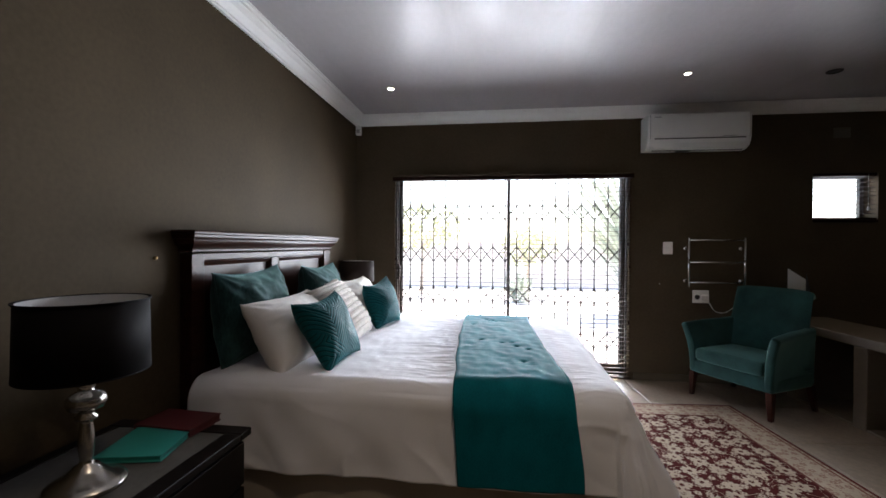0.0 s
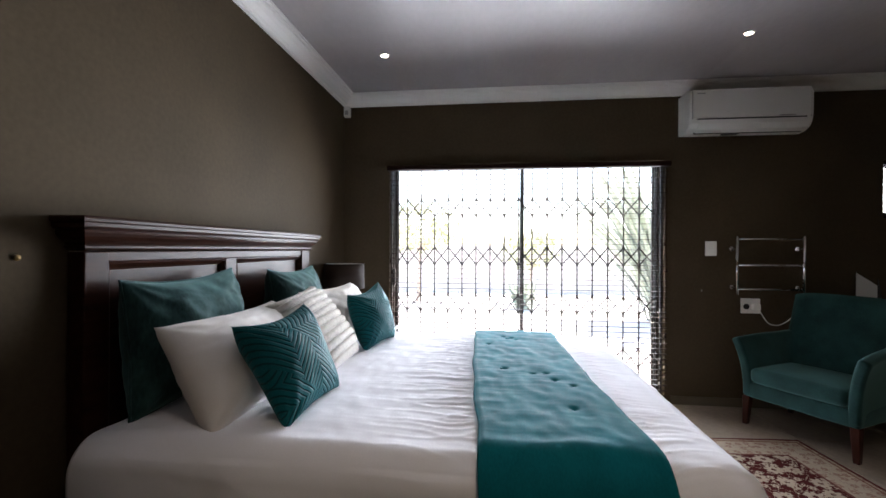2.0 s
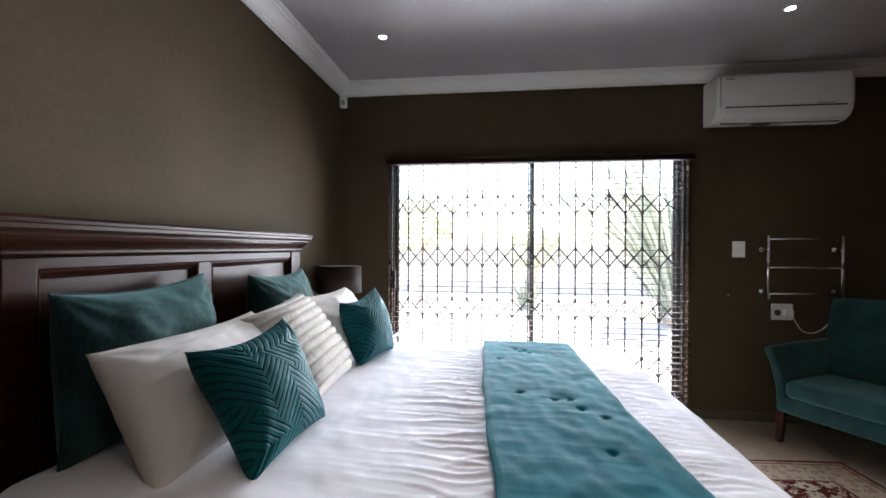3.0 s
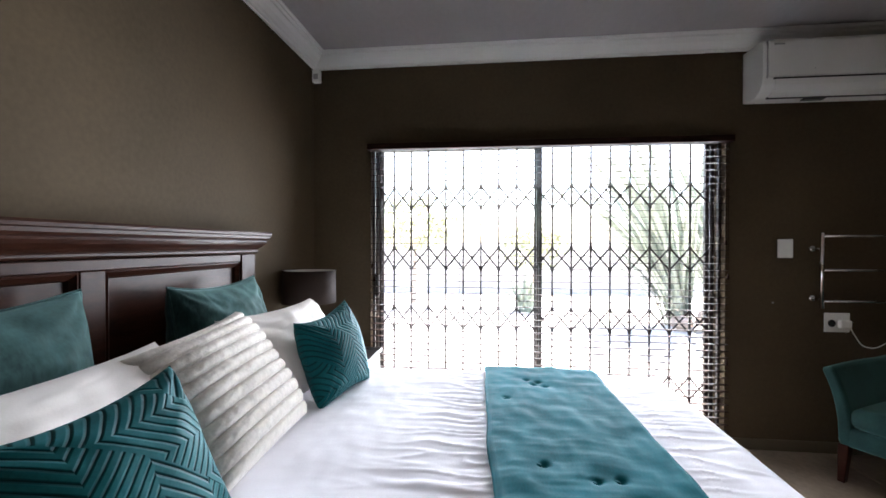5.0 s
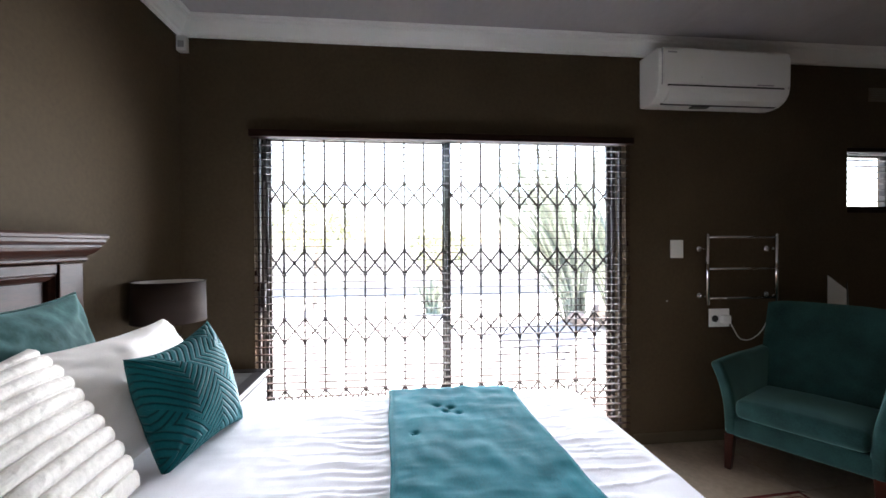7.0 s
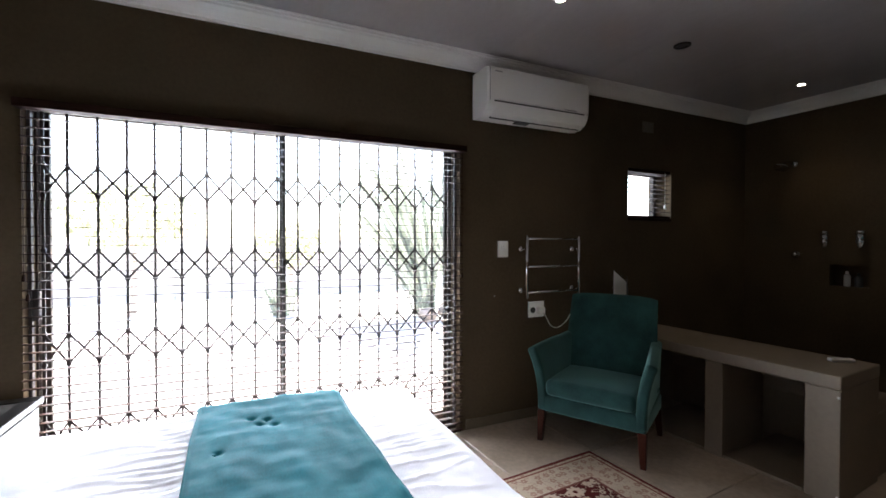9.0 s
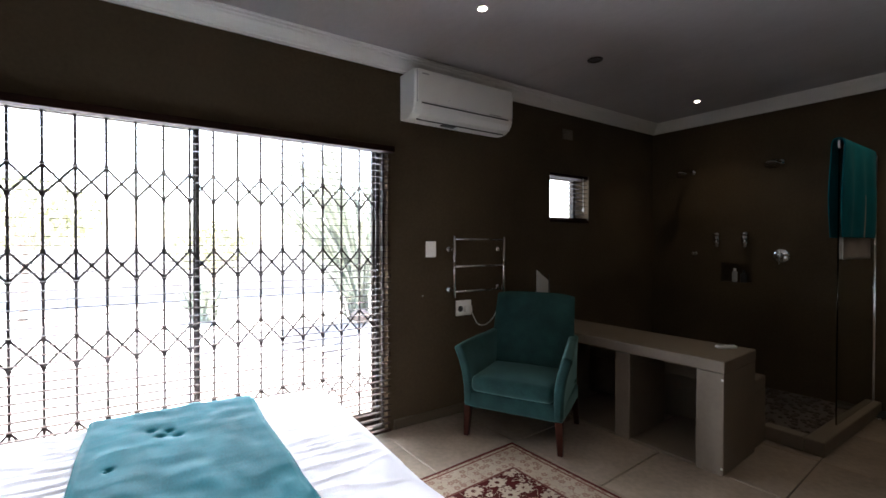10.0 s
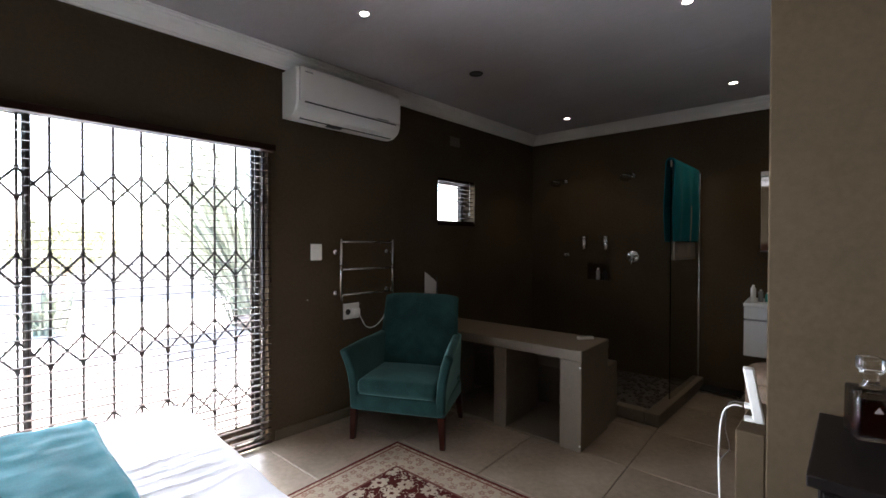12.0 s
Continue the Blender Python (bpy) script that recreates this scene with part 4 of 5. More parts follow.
# raised floor slabs, darker than the tiles to deepen the niches' shade
part("niche_floor", nbox(0.006, 0.166, 0.0015, 0.718, 0.60, 0.022, 0.003), M_SCREED, bench)
part("niche_floor", nbox(0.006, 0.72, 0.0015, 0.718, 1.28, 0.022, 0.003), M_SCREED, bench)
part("riser", nbox(0.50, 0.166, 0.476, 0.528, 1.64, 0.624, 0.003), M_SCREED, bench)
for y, z in ((0.012, 0.585), (0.012, 0.045)):  # chips in the corner, knocked back to the plaster
    part("chip", lathe(bmesh.new(), [(0.008, 0), (0.006, 0.002), (0.001, 0.003)], 7, Matrix.Translation((0.0026, y, z)) @ Matrix.Rotation(radians(-90), 4, "Y")), M_WHITE, bench, "pale chip in the screed")

KERB = pose(3.60, 2.288, 0)
kerb = thing("shower_kerb", "low screed kerb round the shower floor", "kerb", KERB)
part("kerb_front", nbox(0, 0, 0, 1.364, 0.11, 0.10, 0.008), M_SCREED, kerb)
part("kerb_side", nbox(0.0, 0.112, 0, 0.10, 0.35, 0.10, 0.008), M_SCREED, kerb)
G = pose(3.40, 2.285, 0)
screen = thing("shower_screen", "frameless clear glass shower screen on the kerb", "shower screen", G)
pane = part("pane", nbox(0.63, 0.052, 0.102, 1.555, 0.060, 2.15, 0.002, 1), M_SHOWER, screen)
pane.visible_shadow = False
part("wall_channel", nbox(1.545, 0.045, 0.102, 1.565, 0.067, 2.15, 0.001, 1), M_CHROME, screen, "chrome wall channel")
part("clip", nbox(0.625, 0.047, 2.10, 0.645, 0.065, 2.16, 0.002, 1), M_CHROME, screen)


def towel_point(u, v):
    x = 0.60 + 0.79 * u + 0.006 * noise.noise((u * 4, v * 3, 2))
    L = (v - 0.5) * 1.44
    r = 0.016
    if abs(L) < r * math.pi / 2:
        y, z = r * math.sin(L / r), r * math.cos(L / r)
    else:
        y, z = math.copysign(r, L), -(abs(L) - r * math.pi / 2)
    sway = 0.014 * min(1, abs(L) / 0.4) * math.sin(u * 17 + 1.2 * math.sin(v * 6))
    return Vector((x, 0.056 - y * 1.3 - (sway if L > 0 else -sway) - math.copysign(0.012, L) * min(1, abs(L) / 0.05), 2.155 + z))


towel = thing("bath_towel", "dark teal bath towel hung over the glass screen", "towel", G)
ob = part("cloth", grid(towel_point, 60, 120), M_TEAL, towel, "", True)
ob.modifiers.new("thick", "SOLIDIFY").thickness = 0.006
towel2 = thing("hand_towel", "pale beige towel hung under the teal towel", "towel", G)
ob = part("cloth", grid(lambda u, v: Vector((0.66 + 0.66 * u, 0.034 - 0.004 * math.sin(u * 19), 1.30 + 0.845 * v)), 40, 30), M_BASE, towel2, "", True)
ob.modifiers.new("thick", "SOLIDIFY").thickness = 0.005
bm = bmesh.new()
for k in range(900):
    x, y = random.uniform(0.33, 1.5), random.uniform(0.13, 1.8)
    s = random.uniform(0.014, 0.03)
    bmesh.ops.create_icosphere(bm, subdivisions=1, radius=s, matrix=Matrix.Translation((x, y, 0.012)) @ pose(0, 0, 0, 0, 0, random.uniform(0, 360)) @ Matrix.Diagonal((1, random.uniform(0.6, 0.9), 0.45, 1)))
ob = structure("shower_floor", nbox(0.31, 0.115, 0.001, 1.54, 1.86, 0.008), M_GROUT, "dark cement bed of the pebbled shower floor", "floor")
ob.matrix_world = G
ob = link("shower_pebbles", bm, M_PEBBLE, True)
ob.matrix_world = G
tagged(ob, "dark brown pebbles set in the shower floor", "pebbles", "", "stuff")

# ---- shower fittings on the east wall (local -y runs south along it) ----
def on_east(s, z, off=0.0):
    return EAST @ Matrix.Translation((-off, -s, z))


def shower_head(s, z):
    t = thing("wall_shower", "chrome rose shower head on a wall arm", "shower head", on_east(s, z), "shower heads")
    part("wall_plate", lathe(bmesh.new(), [(0.032, 0), (0.032, 0.006), (0.012, 0.02)], 20, Matrix.Rotation(radians(-90), 4, "Y")), M_CHROME, t, "", True)
    part("arm", tube(bmesh.new(), spline([(-0.01, 0, 0), (-0.10, 0.0, 0.012), (-0.20, 0.0, 0.0), (-0.26, 0.0, -0.03)]), 0.011), M_CHROME, t, "", True)
    part("rose", lathe(bmesh.new(), [(0.012, 0.05), (0.018, 0.03), (0.05, 0.012), (0.062, 0.0), (0.058, -0.006)], 24, Matrix.Translation((-0.27, 0, -0.055)) @ Matrix.Rotation(radians(25), 4, "Y")), M_CHROME, t, "", True)


shower_head(0.446, 2.20)
shower_head(1.237, 2.20)
for s in (0.705, 0.958):
    t = thing("soap_dispenser", "clear and chrome soap dispenser on the shower wall", "soap dispenser", on_east(s, 1.375), "soap dispensers")
    part("holder", lathe(bmesh.new(), [(0.034, 0.045), (0.036, 0.047), (0.036, 0.06), (0.034, 0.062)], 20, Matrix.Translation((-0.05, 0, 0))), M_CHROME, t, "", True)
    part("body", lathe(bmesh.new(), [(0.016, 0), (0.024, 0.015), (0.032, 0.08), (0.033, 0.125)], 20, Matrix.Translation((-0.05, 0, 0))), M_CHROME, t, "frosted cup", True)
    part("cap", lathe(bmesh.new(), [(0.034, 0.126), (0.034, 0.15), (0.02, 0.16)], 20, Matrix.Translation((-0.05, 0, 0))), M_CHROME, t, "", True)
t = thing("shower_mixer", "round chrome shower mixer with a lever", "tap", on_east(1.244, 1.30))
part("plate", lathe(bmesh.new(), [(0.068, 0), (0.068, 0.006), (0.058, 0.012)], 28, Matrix.Rotation(radians(-90), 4, "Y")), M_CHROME, t, "", True)
part("knob", lathe(bmesh.new(), [(0.03, 0.012), (0.03, 0.05), (0.024, 0.06)], 20, Matrix.Rotation(radians(-90), 4, "Y")), M_CHROME, t, "", True)
part("lever", rod(bmesh.new(), (-0.05, 0, 0), (-0.075, 0.0, -0.085), 0.008), M_CHROME, t, "", True)
t = thing("shower_valve", "small round chrome valve on the wall", "tap", on_east(0.467, 1.31))
part("plate", lathe(bmesh.new(), [(0.035, 0), (0.035, 0.006), (0.016, 0.012), (0.018, 0.04), (0.014, 0.044)], 20, Matrix.Rotation(radians(-90), 4, "Y")), M_CHROME, t, "", True)
t = thing("shampoo_bottle", "pale plastic bottle standing in the wall niche", "bottle", EAST @ Matrix.Translation((0.05, -0.84, 1.021)))
part("body", lathe(bmesh.new(), [(0.022, 0), (0.024, 0.01), (0.024, 0.10), (0.012, 0.115)], 18), M_GREY, t, "", True)
part("cap", lathe(bmesh.new(), [(0.012, 0.116), (0.012, 0.14)], 14), M_WHITE, t)
t = thing("shampoo_bottle", "dark plastic bottle standing in the wall niche", "bottle", EAST @ Matrix.Translation((0.05, -0.92, 1.021)))
part("body", lathe(bmesh.new(), [(0.026, 0), (0.028, 0.01), (0.028, 0.08), (0.012, 0.10)], 18), M_BLACK, t, "", True)
part("cap", lathe(bmesh.new(), [(0.012, 0.101), (0.012, 0.125)], 14), M_BLACK, t)

# ---- vanity and mirror ----
van = thing("vanity", "white wall-hung bathroom vanity with a ceramic basin", "vanity", on_east(2.30, 0))
part("body", nbox(-0.48, -0.75, 0.478, -0.003, -0.005, 0.90, 0.004), M_WHITE, van)
part("drawer", nbox(-0.50, -0.748, 0.80, -0.481, -0.002, 0.90, 0.003), M_WHITE, van)
part("drawer", nbox(-0.50, -0.748, 0.48, -0.481, -0.002, 0.782, 0.003), M_WHITE, van)
part("finger_groove", nbox(-0.49, -0.745, 0.784, -0.482, -0.005, 0.798), M_GREY, van)
part("basin", nbox(-0.51, -0.76, 0.902, -0.002, 0.003, 0.936, 0.008), M_WHITE, van, "white ceramic basin top")
bm = tube(bmesh.new(), spline([(-0.09, -0.36, 0.936), (-0.09, -0.36, 1.03), (-0.13, -0.36, 1.06), (-0.2, -0.36, 1.045)]), 0.013)
tap = part("tap", bm, M_CHROME, van, "chrome basin tap", True)
for k, (dx, dy, h, r, m) in enumerate(((-0.40, -0.06, 0.15, 0.02, M_WHITE), (-0.36, -0.11, 0.11, 0.018, M_GREY), (-0.30, -0.16, 0.08, 0.022, M_FOLDER))):
    t = thing("toiletry_bottle", ("tall white", "short grey", "small turquoise")[k] + " toiletry bottle on the basin", "bottle", on_east(2.30, 0.936) @ Matrix.Translation((dx, dy, 0)))
    part("body", lathe(bmesh.new(), [(r, 0.0005), (r, h * 0.8), (r * 0.5, h * 0.88)], 16), m, t, "", True)
    part("cap", lathe(bmesh.new(), [(r * 0.5, h * 0.881), (r * 0.5, h)], 12), M_WHITE, t)
mir = thing("mirror", "bathroom mirror with a white light strip on top", "mirror", on_east(2.385, 1.371))
part("cabinet", nbox(-0.05, -0.70, 0.0, -0.002, 0.0, 0.70, 0.003), M_GREY, mir)
part("glass", nbox(-0.056, -0.698, 0.012, -0.051, -0.002, 0.69), M_MIRROR, mir, "silvered mirror glass")
part("light_strip", nbox(-0.075, -0.70, 0.702, -0.002, 0.0, 0.741, 0.003), M_WHITE, mir, "white light strip")
t = thing("bathroom_scale", "dark glass bathroom scale on the tiled floor", "scale", EAST @ Matrix.Translation((-0.12, -2.10, 0)))
part("plate", nbox(-0.10, -0.17, 0.022, 0.11, 0.17, 0.032, 0.003), M_BLACK, t)
for dx in (-0.08, 0.09):
    for dy in (-0.15, 0.15):
        part("foot", lathe(bmesh.new(), [(0.02, 0), (0.022, 0.01), (0.016, 0.0215)], 14, Matrix.Translation((dx, dy, 0))), M_CHROME, t)
t = thing("laundry_basket", "round brown laundry basket standing in the bathroom", "basket", pose(3.02, 1.46, 0))
part("body", lathe(bmesh.new(), [(0.15, 0.001), (0.17, 0.05), (0.19, 0.60), (0.19, 0.68)], 28), mat("brown_wicker", (0.13, 0.085, 0.055), 0.7, var=0.25, scale=30, fine=90, bump=0.6), t, "", True)
part("lid", lathe(bmesh.new(), [(0.195, 0.681), (0.197, 0.71), (0.17, 0.745), (0.02, 0.755)], 28), bpy.data.materials["brown_wicker"], t, "", True)

# ---- north wall fittings ----
ac = thing("air_conditioner", "white split air conditioner high on the wall", "air conditioner", pose(1.472, N, 2.33))
PR = [(0, 0.012), (-0.06, 0.0), (-0.13, 0.004), (-0.185, 0.03), (-0.212, 0.07), (-0.222, 0.12), (-0.225, 0.30), (-0.215, 0.332), (-0.19, 0.35), (0, 0.35)]
bm = bmesh.new()
ra = [[bm.verts.new((x, y * k - 0.001, 0.175 + (z - 0.175) * k2)) for y, z in PR] for x, k, k2 in ((0, 0.97, 0.975), (0.012, 1, 1), (0.926, 1, 1), (0.938, 0.97, 0.975))]
for a, b in zip(ra, ra[1:]):
    for k in range(len(PR)):
        bm.faces.new((a[k], a[(k + 1) % len(PR)], b[(k + 1) % len(PR)], b[k]))
bm.faces.new(ra[0][::-1])
bm.faces.new(ra[-1])
bmesh.ops.recalc_face_normals(bm, faces=bm.faces)
part("housing", bm, M_WHITE, ac)
bm = extrude([(-0.2245, 0.108), (-0.2315, 0.111), (-0.2335, 0.125), (-0.2335, 0.325), (-0.229, 0.338), (-0.2165, 0.346), (-0.2155, 0.338), (-0.2245, 0.31)], (0.024, 0, 0), (0.914, 0, 0), side=(0, 1, 0))
part("front_panel", bm, M_WHITE, ac, "glossy white front panel")
# grey and black strips put the shade of the unit's joints and gaps into colour
part("panel_seam", nbox(0.017, -0.2268, 0.104, 0.023, -0.2200, 0.336), M_GREY, ac, "grey strip for the shade in the panel joint")
part("panel_seam", nbox(0.915, -0.2268, 0.104, 0.921, -0.2200, 0.336), M_GREY, ac, "grey strip for the shade in the panel joint")
part("outlet_slot", nbox(0.060, -0.2262, 0.096, 0.885, -0.2190, 0.106), M_BLACK, ac, "black strip for the shade in the outlet gap")
bm = extrude([(-0.2265, 0.094), (-0.224, 0.062), (-0.199, 0.026), (-0.150, 0.004), (-0.150, -0.002), (-0.202, 0.019), (-0.2285, 0.058), (-0.231, 0.094)], (0.066, 0, 0), (0.880, 0, 0), side=(0, 1, 0))
part("air_flap", bm, M_WHITE, ac)
part("flap_gap", nbox(0.060, -0.157, -0.004, 0.885, -0.142, 0.006), M_BLACK, ac, "black strip for the shade behind the flap")
part("maker_badge", nbox(0.055, -0.2352, 0.305, 0.115, -0.2337, 0.314), M_GREY, ac, "small grey badge")
part("display", nbox(0.286, -0.2352, 0.150, 0.291, -0.2337, 0.154), M_GREY, ac, "tiny grey indicator")
part("trim_line", nbox(0.68, -0.2345, 0.112, 0.80, -0.2320, 0.118), M_CHROME, ac, "short bright trim")
part("louvre", nbox(0.3, -0.135, -0.006, 0.42, -0.09, 0.003), M_BLACK, ac)

t = thing("light_switch", "white plastic light switch plate on the wall", "light switch", pose(1.742, N, 1.366))
part("plate", nbox(-0.047, -0.011, -0.063, 0.047, -0.0005, 0.063, 0.004), M_WHITE, t)
part("rocker", nbox(-0.018, -0.016, 0.0, 0.0, -0.0112, 0.03, 0.002, 1), M_WHITE, t)
part("rocker", nbox(0.002, -0.016, 0.0, 0.02, -0.0112, 0.03, 0.002, 1), M_WHITE, t)
t = thing("power_socket", "white double wall socket with a plug in it", "socket", pose(2.062, N, 0.875))
part("plate", nbox(-0.077, -0.012, -0.064, 0.077, -0.0005, 0.064, 0.004), M_WHITE, t)
part("outlet", lathe(bmesh.new(), [(0.024, 0), (0.024, 0.003)], 20, Matrix.Translation((-0.035, -0.0121, -0.005)) @ Matrix.Rotation(radians(90), 4, "X")), M_BLACK, t, "dark socket hole")
part("rocker", nbox(-0.045, -0.016, 0.035, -0.025, -0.0121, 0.055, 0.002, 1), M_WHITE, t)
part("plug", nbox(-0.005, -0.055, -0.035, 0.062, -0.0121, 0.022, 0.012, 3), M_WHITE, t)

rail = thing("towel_rail", "chrome heated towel rail with three bars", "towel rail", pose(1.912, N - 0.088, 0.995))
for x in (0, 0.521):
    part("post", tube(bmesh.new(), [(x, 0, -0.015), (x, 0, 0.475)], 0.0125, 14), M_CHROME, rail, "", True)
    for z in (0.04, 0.37):
        part("mount", tube(bmesh.new(), [(x, 0, z), (x, 0.087, z)], 0.009, 10), M_CHROME, rail, "", True)
        part("rosette", lathe(bmesh.new(), [(0.022, 0), (0.022, 0.008), (0.012, 0.016)], 18, Matrix.Translation((x, 0.0875, z)) @ Matrix.Rotation(radians(90), 4, "X")), M_CHROME, rail, "", True)
for z in (0.03, 0.232, 0.452):
    part("bar", tube(bmesh.new(), [(0, 0, z), (0.521, 0, z)], 0.009, 12), M_CHROME, rail, "", True)
cable = thing("rail_cable", "white flex from the towel rail to the socket", "cable", pose(0, 0, 0))
part("flex", tube(bmesh.new(), spline([(2.10, N - 0.058, 0.86), (2.125, N - 0.07, 0.80), (2.18, N - 0.06, 0.735), (2.27, N - 0.05, 0.725), (2.36, N - 0.05, 0.79), (2.41, N - 0.06, 0.91), (2.432, N - 0.088, 1.0)]), 0.0035, 8), M_WHITE, cable, "", True)

t = thing("motion_sensor", "white corner motion sensor under the cornice", "sensor", pose(W + 0.001, N - 0.001, 2.60))
part("housing", nbox(0.0, -0.045, 0.0, 0.06, 0.0, 0.095, 0.008, 2), M_WHITE, t)
part("lens", nbox(0.012, -0.049, 0.02, 0.048, -0.0455, 0.06, 0.002, 1), M_GREY, t)
t = thing("wall_vent", "small painted air vent high on the wall", "vent", pose(3.337, N, 2.50))
part("frame", nbox(-0.075, -0.006, -0.05, 0.075, -0.0005, 0.05, 0.002, 1), M_SKIRT, t)
for k in range(5):
    part("slat", nbox(-0.065, -0.012, -0.04 + k * 0.017, 0.065, -0.0062, -0.032 + k * 0.017), M_SKIRT, t)
t = thing("wall_hook", "tiny grey screw hook in the plaster", "hook", pose(1.67, N, 1.0))
part("screw", lathe(bmesh.new(), [(0.005, 0), (0.005, 0.006), (0.002, 0.009)], 10, Matrix.Rotation(radians(90), 4, "X")), M_GREY, t)
t = thing("wall_hook", "small brass hook screwed into the olive wall", "hook", pose(W, 1.373, 1.317))
part("screw", lathe(bmesh.new(), [(0.009, 0), (0.009, 0.01), (0.003, 0.014)], 12, Matrix.Rotation(radians(90), 4, "Y")), mat("brass", (0.45, 0.32, 0.14), 0.35, 1.0, var=0.1, bump=0), t)

# ---- things on the bench and ledge ----
t = thing("remote_control", "white remote control lying on the bench", "remote control", pose(3.18, 2.70, 0.7005, 0, 0, 58))
part("case", nbox(-0.022, -0.065, 0, 0.022, 0.065, 0.02, 0.006, 3), M_WHITE, t)
part("screen", nbox(-0.016, 0.015, 0.0202, 0.016, 0.052, 0.0212), M_GREY, t)
for k in range(3):
    part("button", nbox(-0.012, -0.01 - k * 0.018, 0.0202, 0.012, 0.0 - k * 0.018, 0.0218, 0.001, 1), M_GREY, t)
t = thing("display_card", "white folded card standing on the bench behind the chair", "card", pose(2.80, 4.10, 0.7005))
bm = bmesh.new()
f = [bm.verts.new(p) for p in ((0, 0, 0), (0.17, 0.02, 0), (0.17, 0.02, 0.37), (0.0, 0, 0.475))]
bm.faces.new(f)
ob = part("front_panel", bm, M_WHITE, t)
ob.modifiers.new("thick", "SOLIDIFY").thickness = 0.004
bm = bmesh.new()
f = [bm.verts.new(p) for p in ((0.176, 0.02, 0), (0.235, 0.06, 0), (0.235, 0.06, 0.28), (0.176, 0.02, 0.43))]
bm.faces.new(f)
ob = part("side_panel", bm, M_BLACK, t, "dark side panel")
ob.modifiers.new("thick", "SOLIDIFY").thickness = 0.004

LZ = 0.7505
t = thing("wifi_router", "white upright router standing on the ledge", "router", pose(PX + 0.14, PY + 0.018, LZ, 0, 0, 8))
bm = bmesh.new()
box(bm, -0.025, -0.018, 0, 0.025, 0.018, 0.205, 0.006, 2)
for v in bm.verts:
    v.co.y += 0.018 + 0.18 * v.co.z
part("body", bm, M_WHITE, t)
for z in (0.0, 0.05):
    part("foot", nbox(-0.022, 0.036, z + 0.001, 0.022, 0.066, z + 0.012, 0.002, 1), M_WHITE, t)
t = thing("router_cable", "white network cable hanging off the ledge", "cable", pose(0, 0, 0))
part("flex", tube(bmesh.new(), spline([(PX + 0.13, PY + 0.09, LZ + 0.05), (PX + 0.13, PY + 0.125, LZ + 0.045), (PX + 0.125, PY + 0.155, LZ + 0.0), (PX + 0.12, PY + 0.165, LZ - 0.15), (PX + 0.12, PY + 0.16, 0.35), (PX + 0.11, PY + 0.17, 0.006)]), 0.0035, 8), M_WHITE, t, "", True)
t = thing("power_cable", "thin black power cable behind the white one", "cable", pose(0, 0, 0))
part("flex", tube(bmesh.new(), spline([(PX + 0.15, PY + 0.09, LZ + 0.06), (PX + 0.16, PY + 0.14, LZ + 0.04), (PX + 0.155, PY + 0.15, LZ - 0.06), (PX + 0.15, PY + 0.135, LZ - 0.14), (PX + 0.14, PY + 0.165, LZ - 0.21), (PX + 0.15, PY + 0.16, 0.3), (PX + 0.15, PY + 0.16, 0.005)]), 0.002, 6), M_BLACK, t, "", True)

DZ = 0.88
dr = thing("dresser", "black wooden dresser against the partition wall", "dresser", pose(PX - 0.005, 1.262, 0))
part("top", nbox(-0.535, -1.2, DZ - 0.03, 0, 0.02, DZ, 0.004), M_BLACKWOOD, dr)
part("body", nbox(-0.50, -1.18, 0.08, -0.003, 0, DZ - 0.031, 0.004), M_BLACKWOOD, dr)
for k in range(3):
    for a, b in ((-1.17, -0.595), (-0.585, -0.01)):
        d = part("drawer", nbox(-0.518, a, 0.10 + k * 0.248, -0.501, b, 0.34 + k * 0.248, 0.004), M_BLACKWOOD, dr)
        part("handle", tube(bmesh.new(), [(-0.535, (a + b) / 2 - 0.06, 0.22 + k * 0.248), (-0.535, (a + b) / 2 + 0.06, 0.22 + k * 0.248)], 0.005), M_CHROME, d)
for x in (-0.46, -0.05):
    for y in (-1.13, -0.05):
        part("foot", nbox(x - 0.025, y - 0.025, 0, x + 0.025, y + 0.025, 0.079, 0.003, 1), M_BLACKWOOD, dr)
dec = thing("decanter", "square cut-glass whisky decanter with stopper on the dresser", "decanter", pose(1.765, 1.165, DZ + 0.0005, 0, 0, 20))
part("body", nbox(-0.046, -0.046, 0, 0.046, 0.046, 0.145, 0.010, 3), M_CRYSTAL, dec, "thick clear glass body", True)
M_WHISKY = glass("whisky", (0.05, 0.008, 0.002), 0.0, 1.36)
part("whisky", nbox(-0.0385, -0.0385, 0.014, 0.0385, 0.0385, 0.118, 0.006, 2), M_WHISKY, dec, "dark amber whisky")
part("neck", lathe(bmesh.new(), [(0.030, 0.144), (0.018, 0.158), (0.016, 0.178), (0.026, 0.186), (0.026, 0.190)], 24), M_CRYSTAL, dec, "", True)
part("stopper", nbox(-0.028, -0.028, 0.192, 0.028, 0.028, 0.232, 0.007, 2), M_CRYSTAL, dec, "cut glass stopper")
part("emblem", extrude([(-0.01, 0.0), (0.01, 0.0), (0.0, 0.017)], (-0.0475, 0.0, 0.085), (-0.0468, 0.0, 0.085), side=(0, 1, 0)), M_LINING, dec, "small pale triangle emblem")


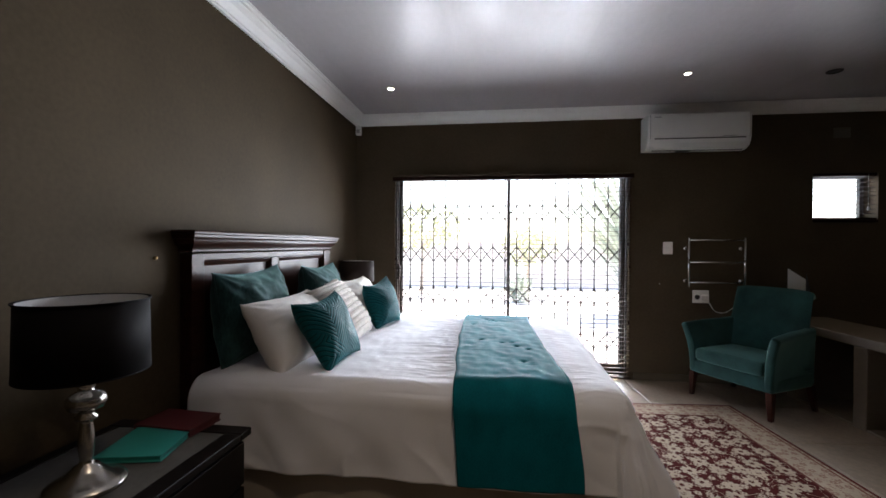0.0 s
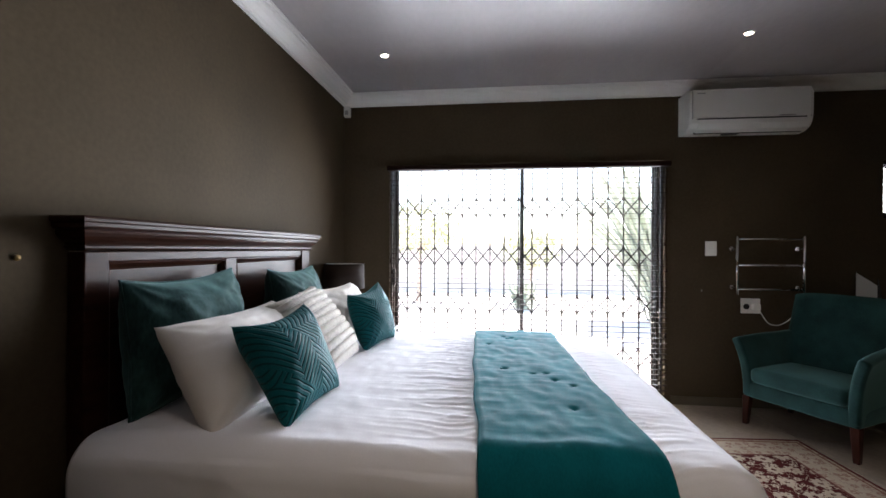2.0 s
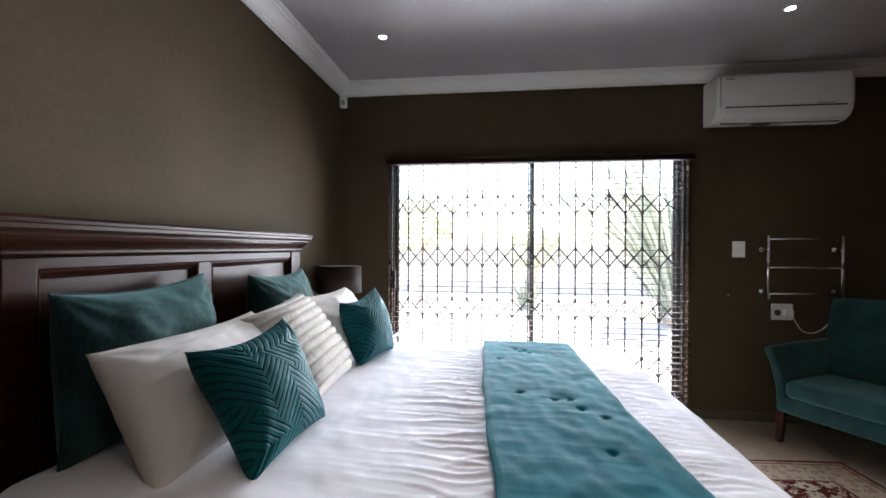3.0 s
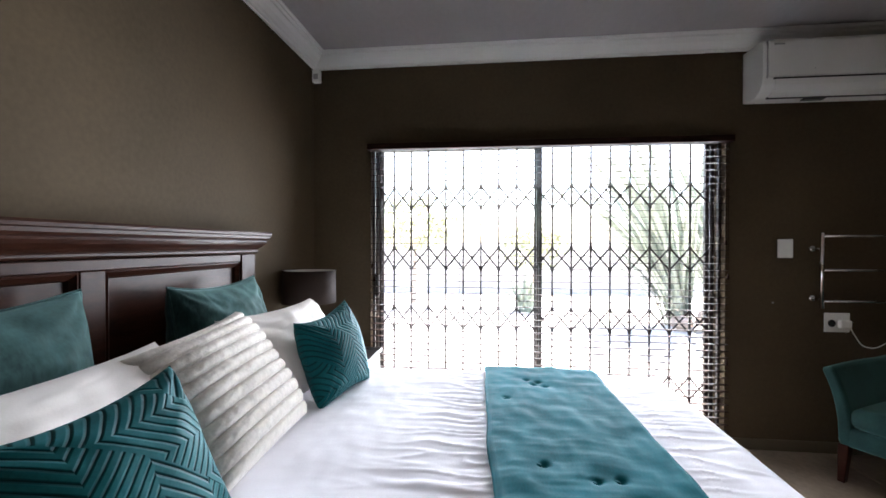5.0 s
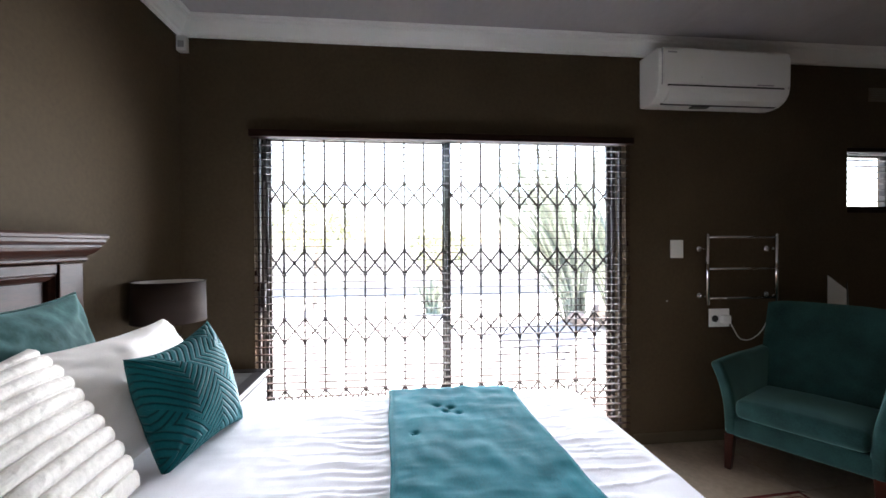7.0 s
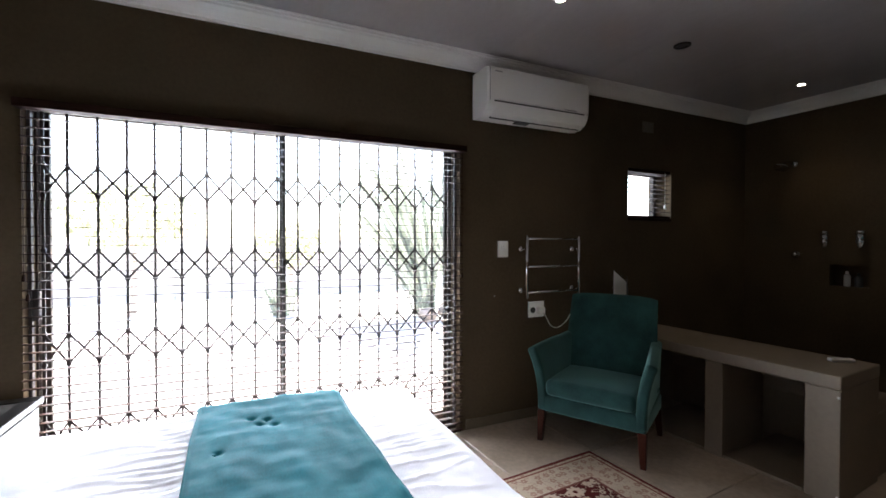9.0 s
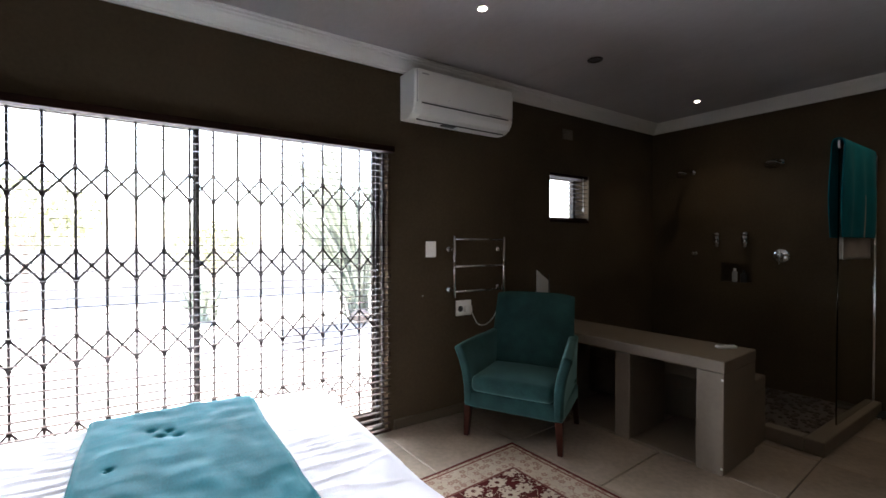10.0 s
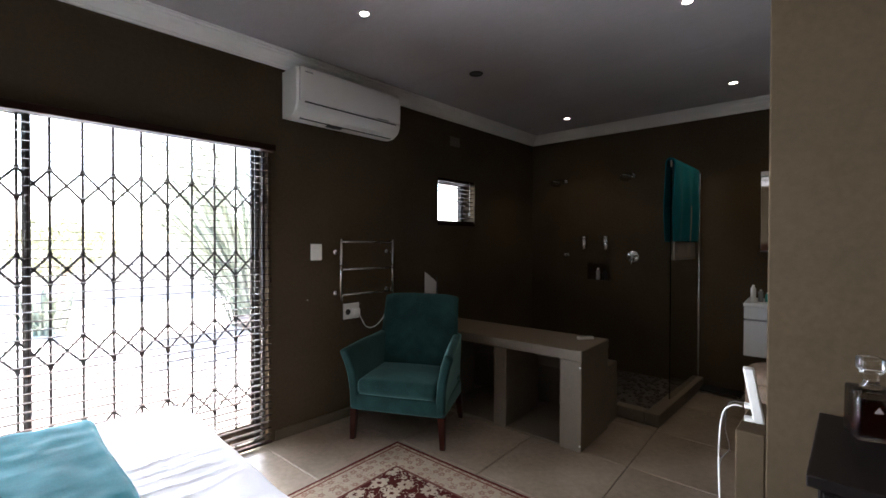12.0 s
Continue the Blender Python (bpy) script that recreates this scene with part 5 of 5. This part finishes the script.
# ---- ceiling fittings ----
def downlight(x, y):
    t = thing("downlight", "small recessed ceiling downlight, switched on", "downlight", pose(x, y, CEIL), "ceiling downlights")
    part("trim", lathe(bmesh.new(), [(0.024, -0.002), (0.028, -0.006), (0.038, -0.005), (0.040, -0.0005), (0.024, -0.0005)], 28, closed=True), M_GREY, t, "metal trim ring", True)
    part("lamp", lathe(bmesh.new(), [(0.0235, -0.001), (0.0235, -0.003), (0.016, -0.004)], 24), M_LAMP, t, "glowing lamp")


# the last fitting is added out of view to carry the bed's fill beam
for x, y, watts in DOWNLIGHTS:
    downlight(x, y)
t = thing("ceiling_speaker", "dark unlit recessed fitting in the ceiling", "downlight", pose(2.695, 3.404, CEIL))
part("trim", lathe(bmesh.new(), [(0.034, -0.002), (0.040, -0.008), (0.055, -0.006), (0.057, -0.0005), (0.034, -0.0005)], 28, closed=True), M_IRON, t, "", True)
part("lamp", lathe(bmesh.new(), [(0.033, -0.001), (0.033, -0.003)], 24), M_BLACK, t)


# ---- garden ----
def spike_plant(x, y, n, h, spread, label, lean=0.0):
    t = thing("succulent", label, "garden plant", pose(x, y, -0.105))
    for k in range(n):
        an = random.uniform(0, math.tau)
        ln = h * random.uniform(0.55, 1.0)
        out = spread * random.uniform(0.15, 1.0)
        w = random.uniform(0.05, 0.09)
        d = Vector((math.cos(an), math.sin(an), 0))
        base = d * random.uniform(0.02, 0.25)
        bm = bmesh.new()
        rings = []
        for i in range(7):
            q = i / 6
            c = base + d * out * q ** 1.6 + Vector((-lean * q * (0.5 + q), 0, 0)) + Vector((0, 0, ln * q * (1 - 0.1 * q)))
            ww = w * (0.6 + 0.9 * q) * (1 - q) ** 0.5 + 0.004
            sd = Vector((-d.y, d.x, 0))
            rings.append([bm.verts.new(c + sd * ww), bm.verts.new(c + d * ww * 0.35), bm.verts.new(c - sd * ww), bm.verts.new(c - d * ww * 0.2)])
        for a, b in zip(rings, rings[1:]):
            for j in range(4):
                bm.faces.new((a[j], a[(j + 1) % 4], b[(j + 1) % 4], b[j]))
        part("leaf", bm, M_SPIKE, t, "", True)


spike_plant(3.3, 9.6, 60, 3.9, 1.7, "tall grey green spiky succulent clump in the garden", 0.75)
spike_plant(4.6, 10.4, 40, 3.6, 1.5, "tall grey green spiky succulent clump in the garden", 0.5)
spike_plant(0.6, 11.0, 26, 0.9, 0.5, "low spiky succulent in the garden bed")


def shrub(x, y, r, h, trunk, n, label):
    t = thing("shrub" if trunk < 0.5 else "tree", label, "shrub" if trunk < 0.5 else "tree", pose(x, y, -0.105))
    bm = bmesh.new()
    rod(bm, (0, 0, 0), (0.05, 0, trunk + 0.3), 0.07 if trunk > 0.5 else 0.03, 8, 0.03)
    for k in range(6):
        an = k * math.tau / 6 + 0.4
        rod(bm, (0.05, 0, trunk + 0.1), (0.05 + 0.6 * r * math.cos(an), 0.6 * r * math.sin(an), trunk + 0.2 + h * random.uniform(0.3, 0.6)), 0.025, 6, 0.008)
    part("trunk", bm, M_ROCK, t)
    verts, faces = [], []
    for k in range(n):
        while True:
            p = Vector((random.uniform(-1, 1), random.uniform(-1, 1), random.uniform(-1, 1)))
            if 0.25 < p.length < 1 and noise.noise(p * 2.3 + Vector((x, y, 0))) > -0.12:
                break
        c = Vector((p.x * r, p.y * r, trunk + h / 2 + p.z * h / 2))
        q = Euler((random.uniform(0, 6), random.uniform(0, 6), random.uniform(0, 6))).to_matrix()
        s = random.uniform(0.04, 0.08)
        i = len(verts)
        verts += [c + q @ Vector(v) * s for v in ((-1, 0, 0), (0, -0.45, 0.1), (1, 0, 0), (0, 0.45, 0.1))]
        faces.append((i, i + 1, i + 2, i + 3))
    me = bpy.data.meshes.new("crown")
    me.from_pydata(verts, [], faces)
    me.materials.append(M_LEAF)
    ob = new("crown", me)
    ob.parent = t


shrub(-2.2, 12.0, 1.2, 1.5, 1.3, 1300, "yellow green garden tree with a loose crown")
shrub(-4.6, 11.5, 1.1, 1.6, 0.9, 1100, "leafy garden tree beside the boundary wall")
shrub(0.9, 12.6, 0.9, 1.3, 0.8, 800, "small leafy garden tree")
shrub(6.5, 12.0, 1.3, 2.6, 0.4, 2600, "dense green garden shrub")
for x, y, s in ((3.6, 8.9, 0.28), (4.1, 9.1, 0.22), (3.1, 9.0, 0.18), (4.6, 9.3, 0.25)):
    bm = bmesh.new()
    bmesh.ops.create_icosphere(bm, subdivisions=3, radius=s)
    for v in bm.verts:
        v.co *= 1 + 0.35 * noise.noise(v.co * 6 + Vector((x, y, 0)))
        v.co.z *= 0.7
    zmin = min(v.co.z for v in bm.verts)
    ob = tagged(link("garden_rock", bm, M_ROCK, True), "rough reddish rock at the foot of the succulents", "rock")
    ob.location = (x, y, -0.105 - zmin)

# ---- floor tiles ----
floor = thing("floor", "large grey beige screed floor tiles", "floor", pose(2.84, 2.245, 0, 0, 0, SKEW), kind="structure")
PITCH, TW = 0.69, 0.684
FM = floor.matrix_world.copy()
tile_me = None
for i in range(-9, 6):
    for j in range(-8, 5):
        cxy = FM @ Vector(((i + 0.5) * PITCH, (j + 0.5) * PITCH, 0))
        if not (W - 0.5 < cxy.x < 5.6 and S - 0.5 < cxy.y < N + 0.5):
            continue
        inside = W + 0.55 < cxy.x < 4.9 and S + 0.55 < cxy.y < N - 0.4
        m = pose((i + 0.5) * PITCH, (j + 0.5) * PITCH, -0.004 + random.uniform(-0.0006, 0.0006))
        if inside and tile_me:
            share("tile", tile_me, floor, m)
            continue
        bm = nbox(-TW / 2, -TW / 2, -0.008, TW / 2, TW / 2, 0.004, 0.0025, 1)
        if not inside:
            inv = (FM @ m).inverted()
            for co, no in (((W, 0, 0), (-1, 0, 0)), ((0, S, 0), (0, -1, 0)), ((0, N + 0.14, 0), (0, 1, 0)), ((5.2, 0, 0), (1, 0, 0))):
                bmesh.ops.bisect_plane(bm, geom=list(bm.verts) + list(bm.edges) + list(bm.faces), plane_co=inv @ Vector(co), plane_no=(inv.to_3x3() @ Vector(no)).normalized(), clear_outer=True)
            if not bm.faces:
                bm.free()
                continue
        ob = part("tile", bm, M_TILE, floor)
        ob.matrix_local = m
        if inside:
            tile_me = ob.data
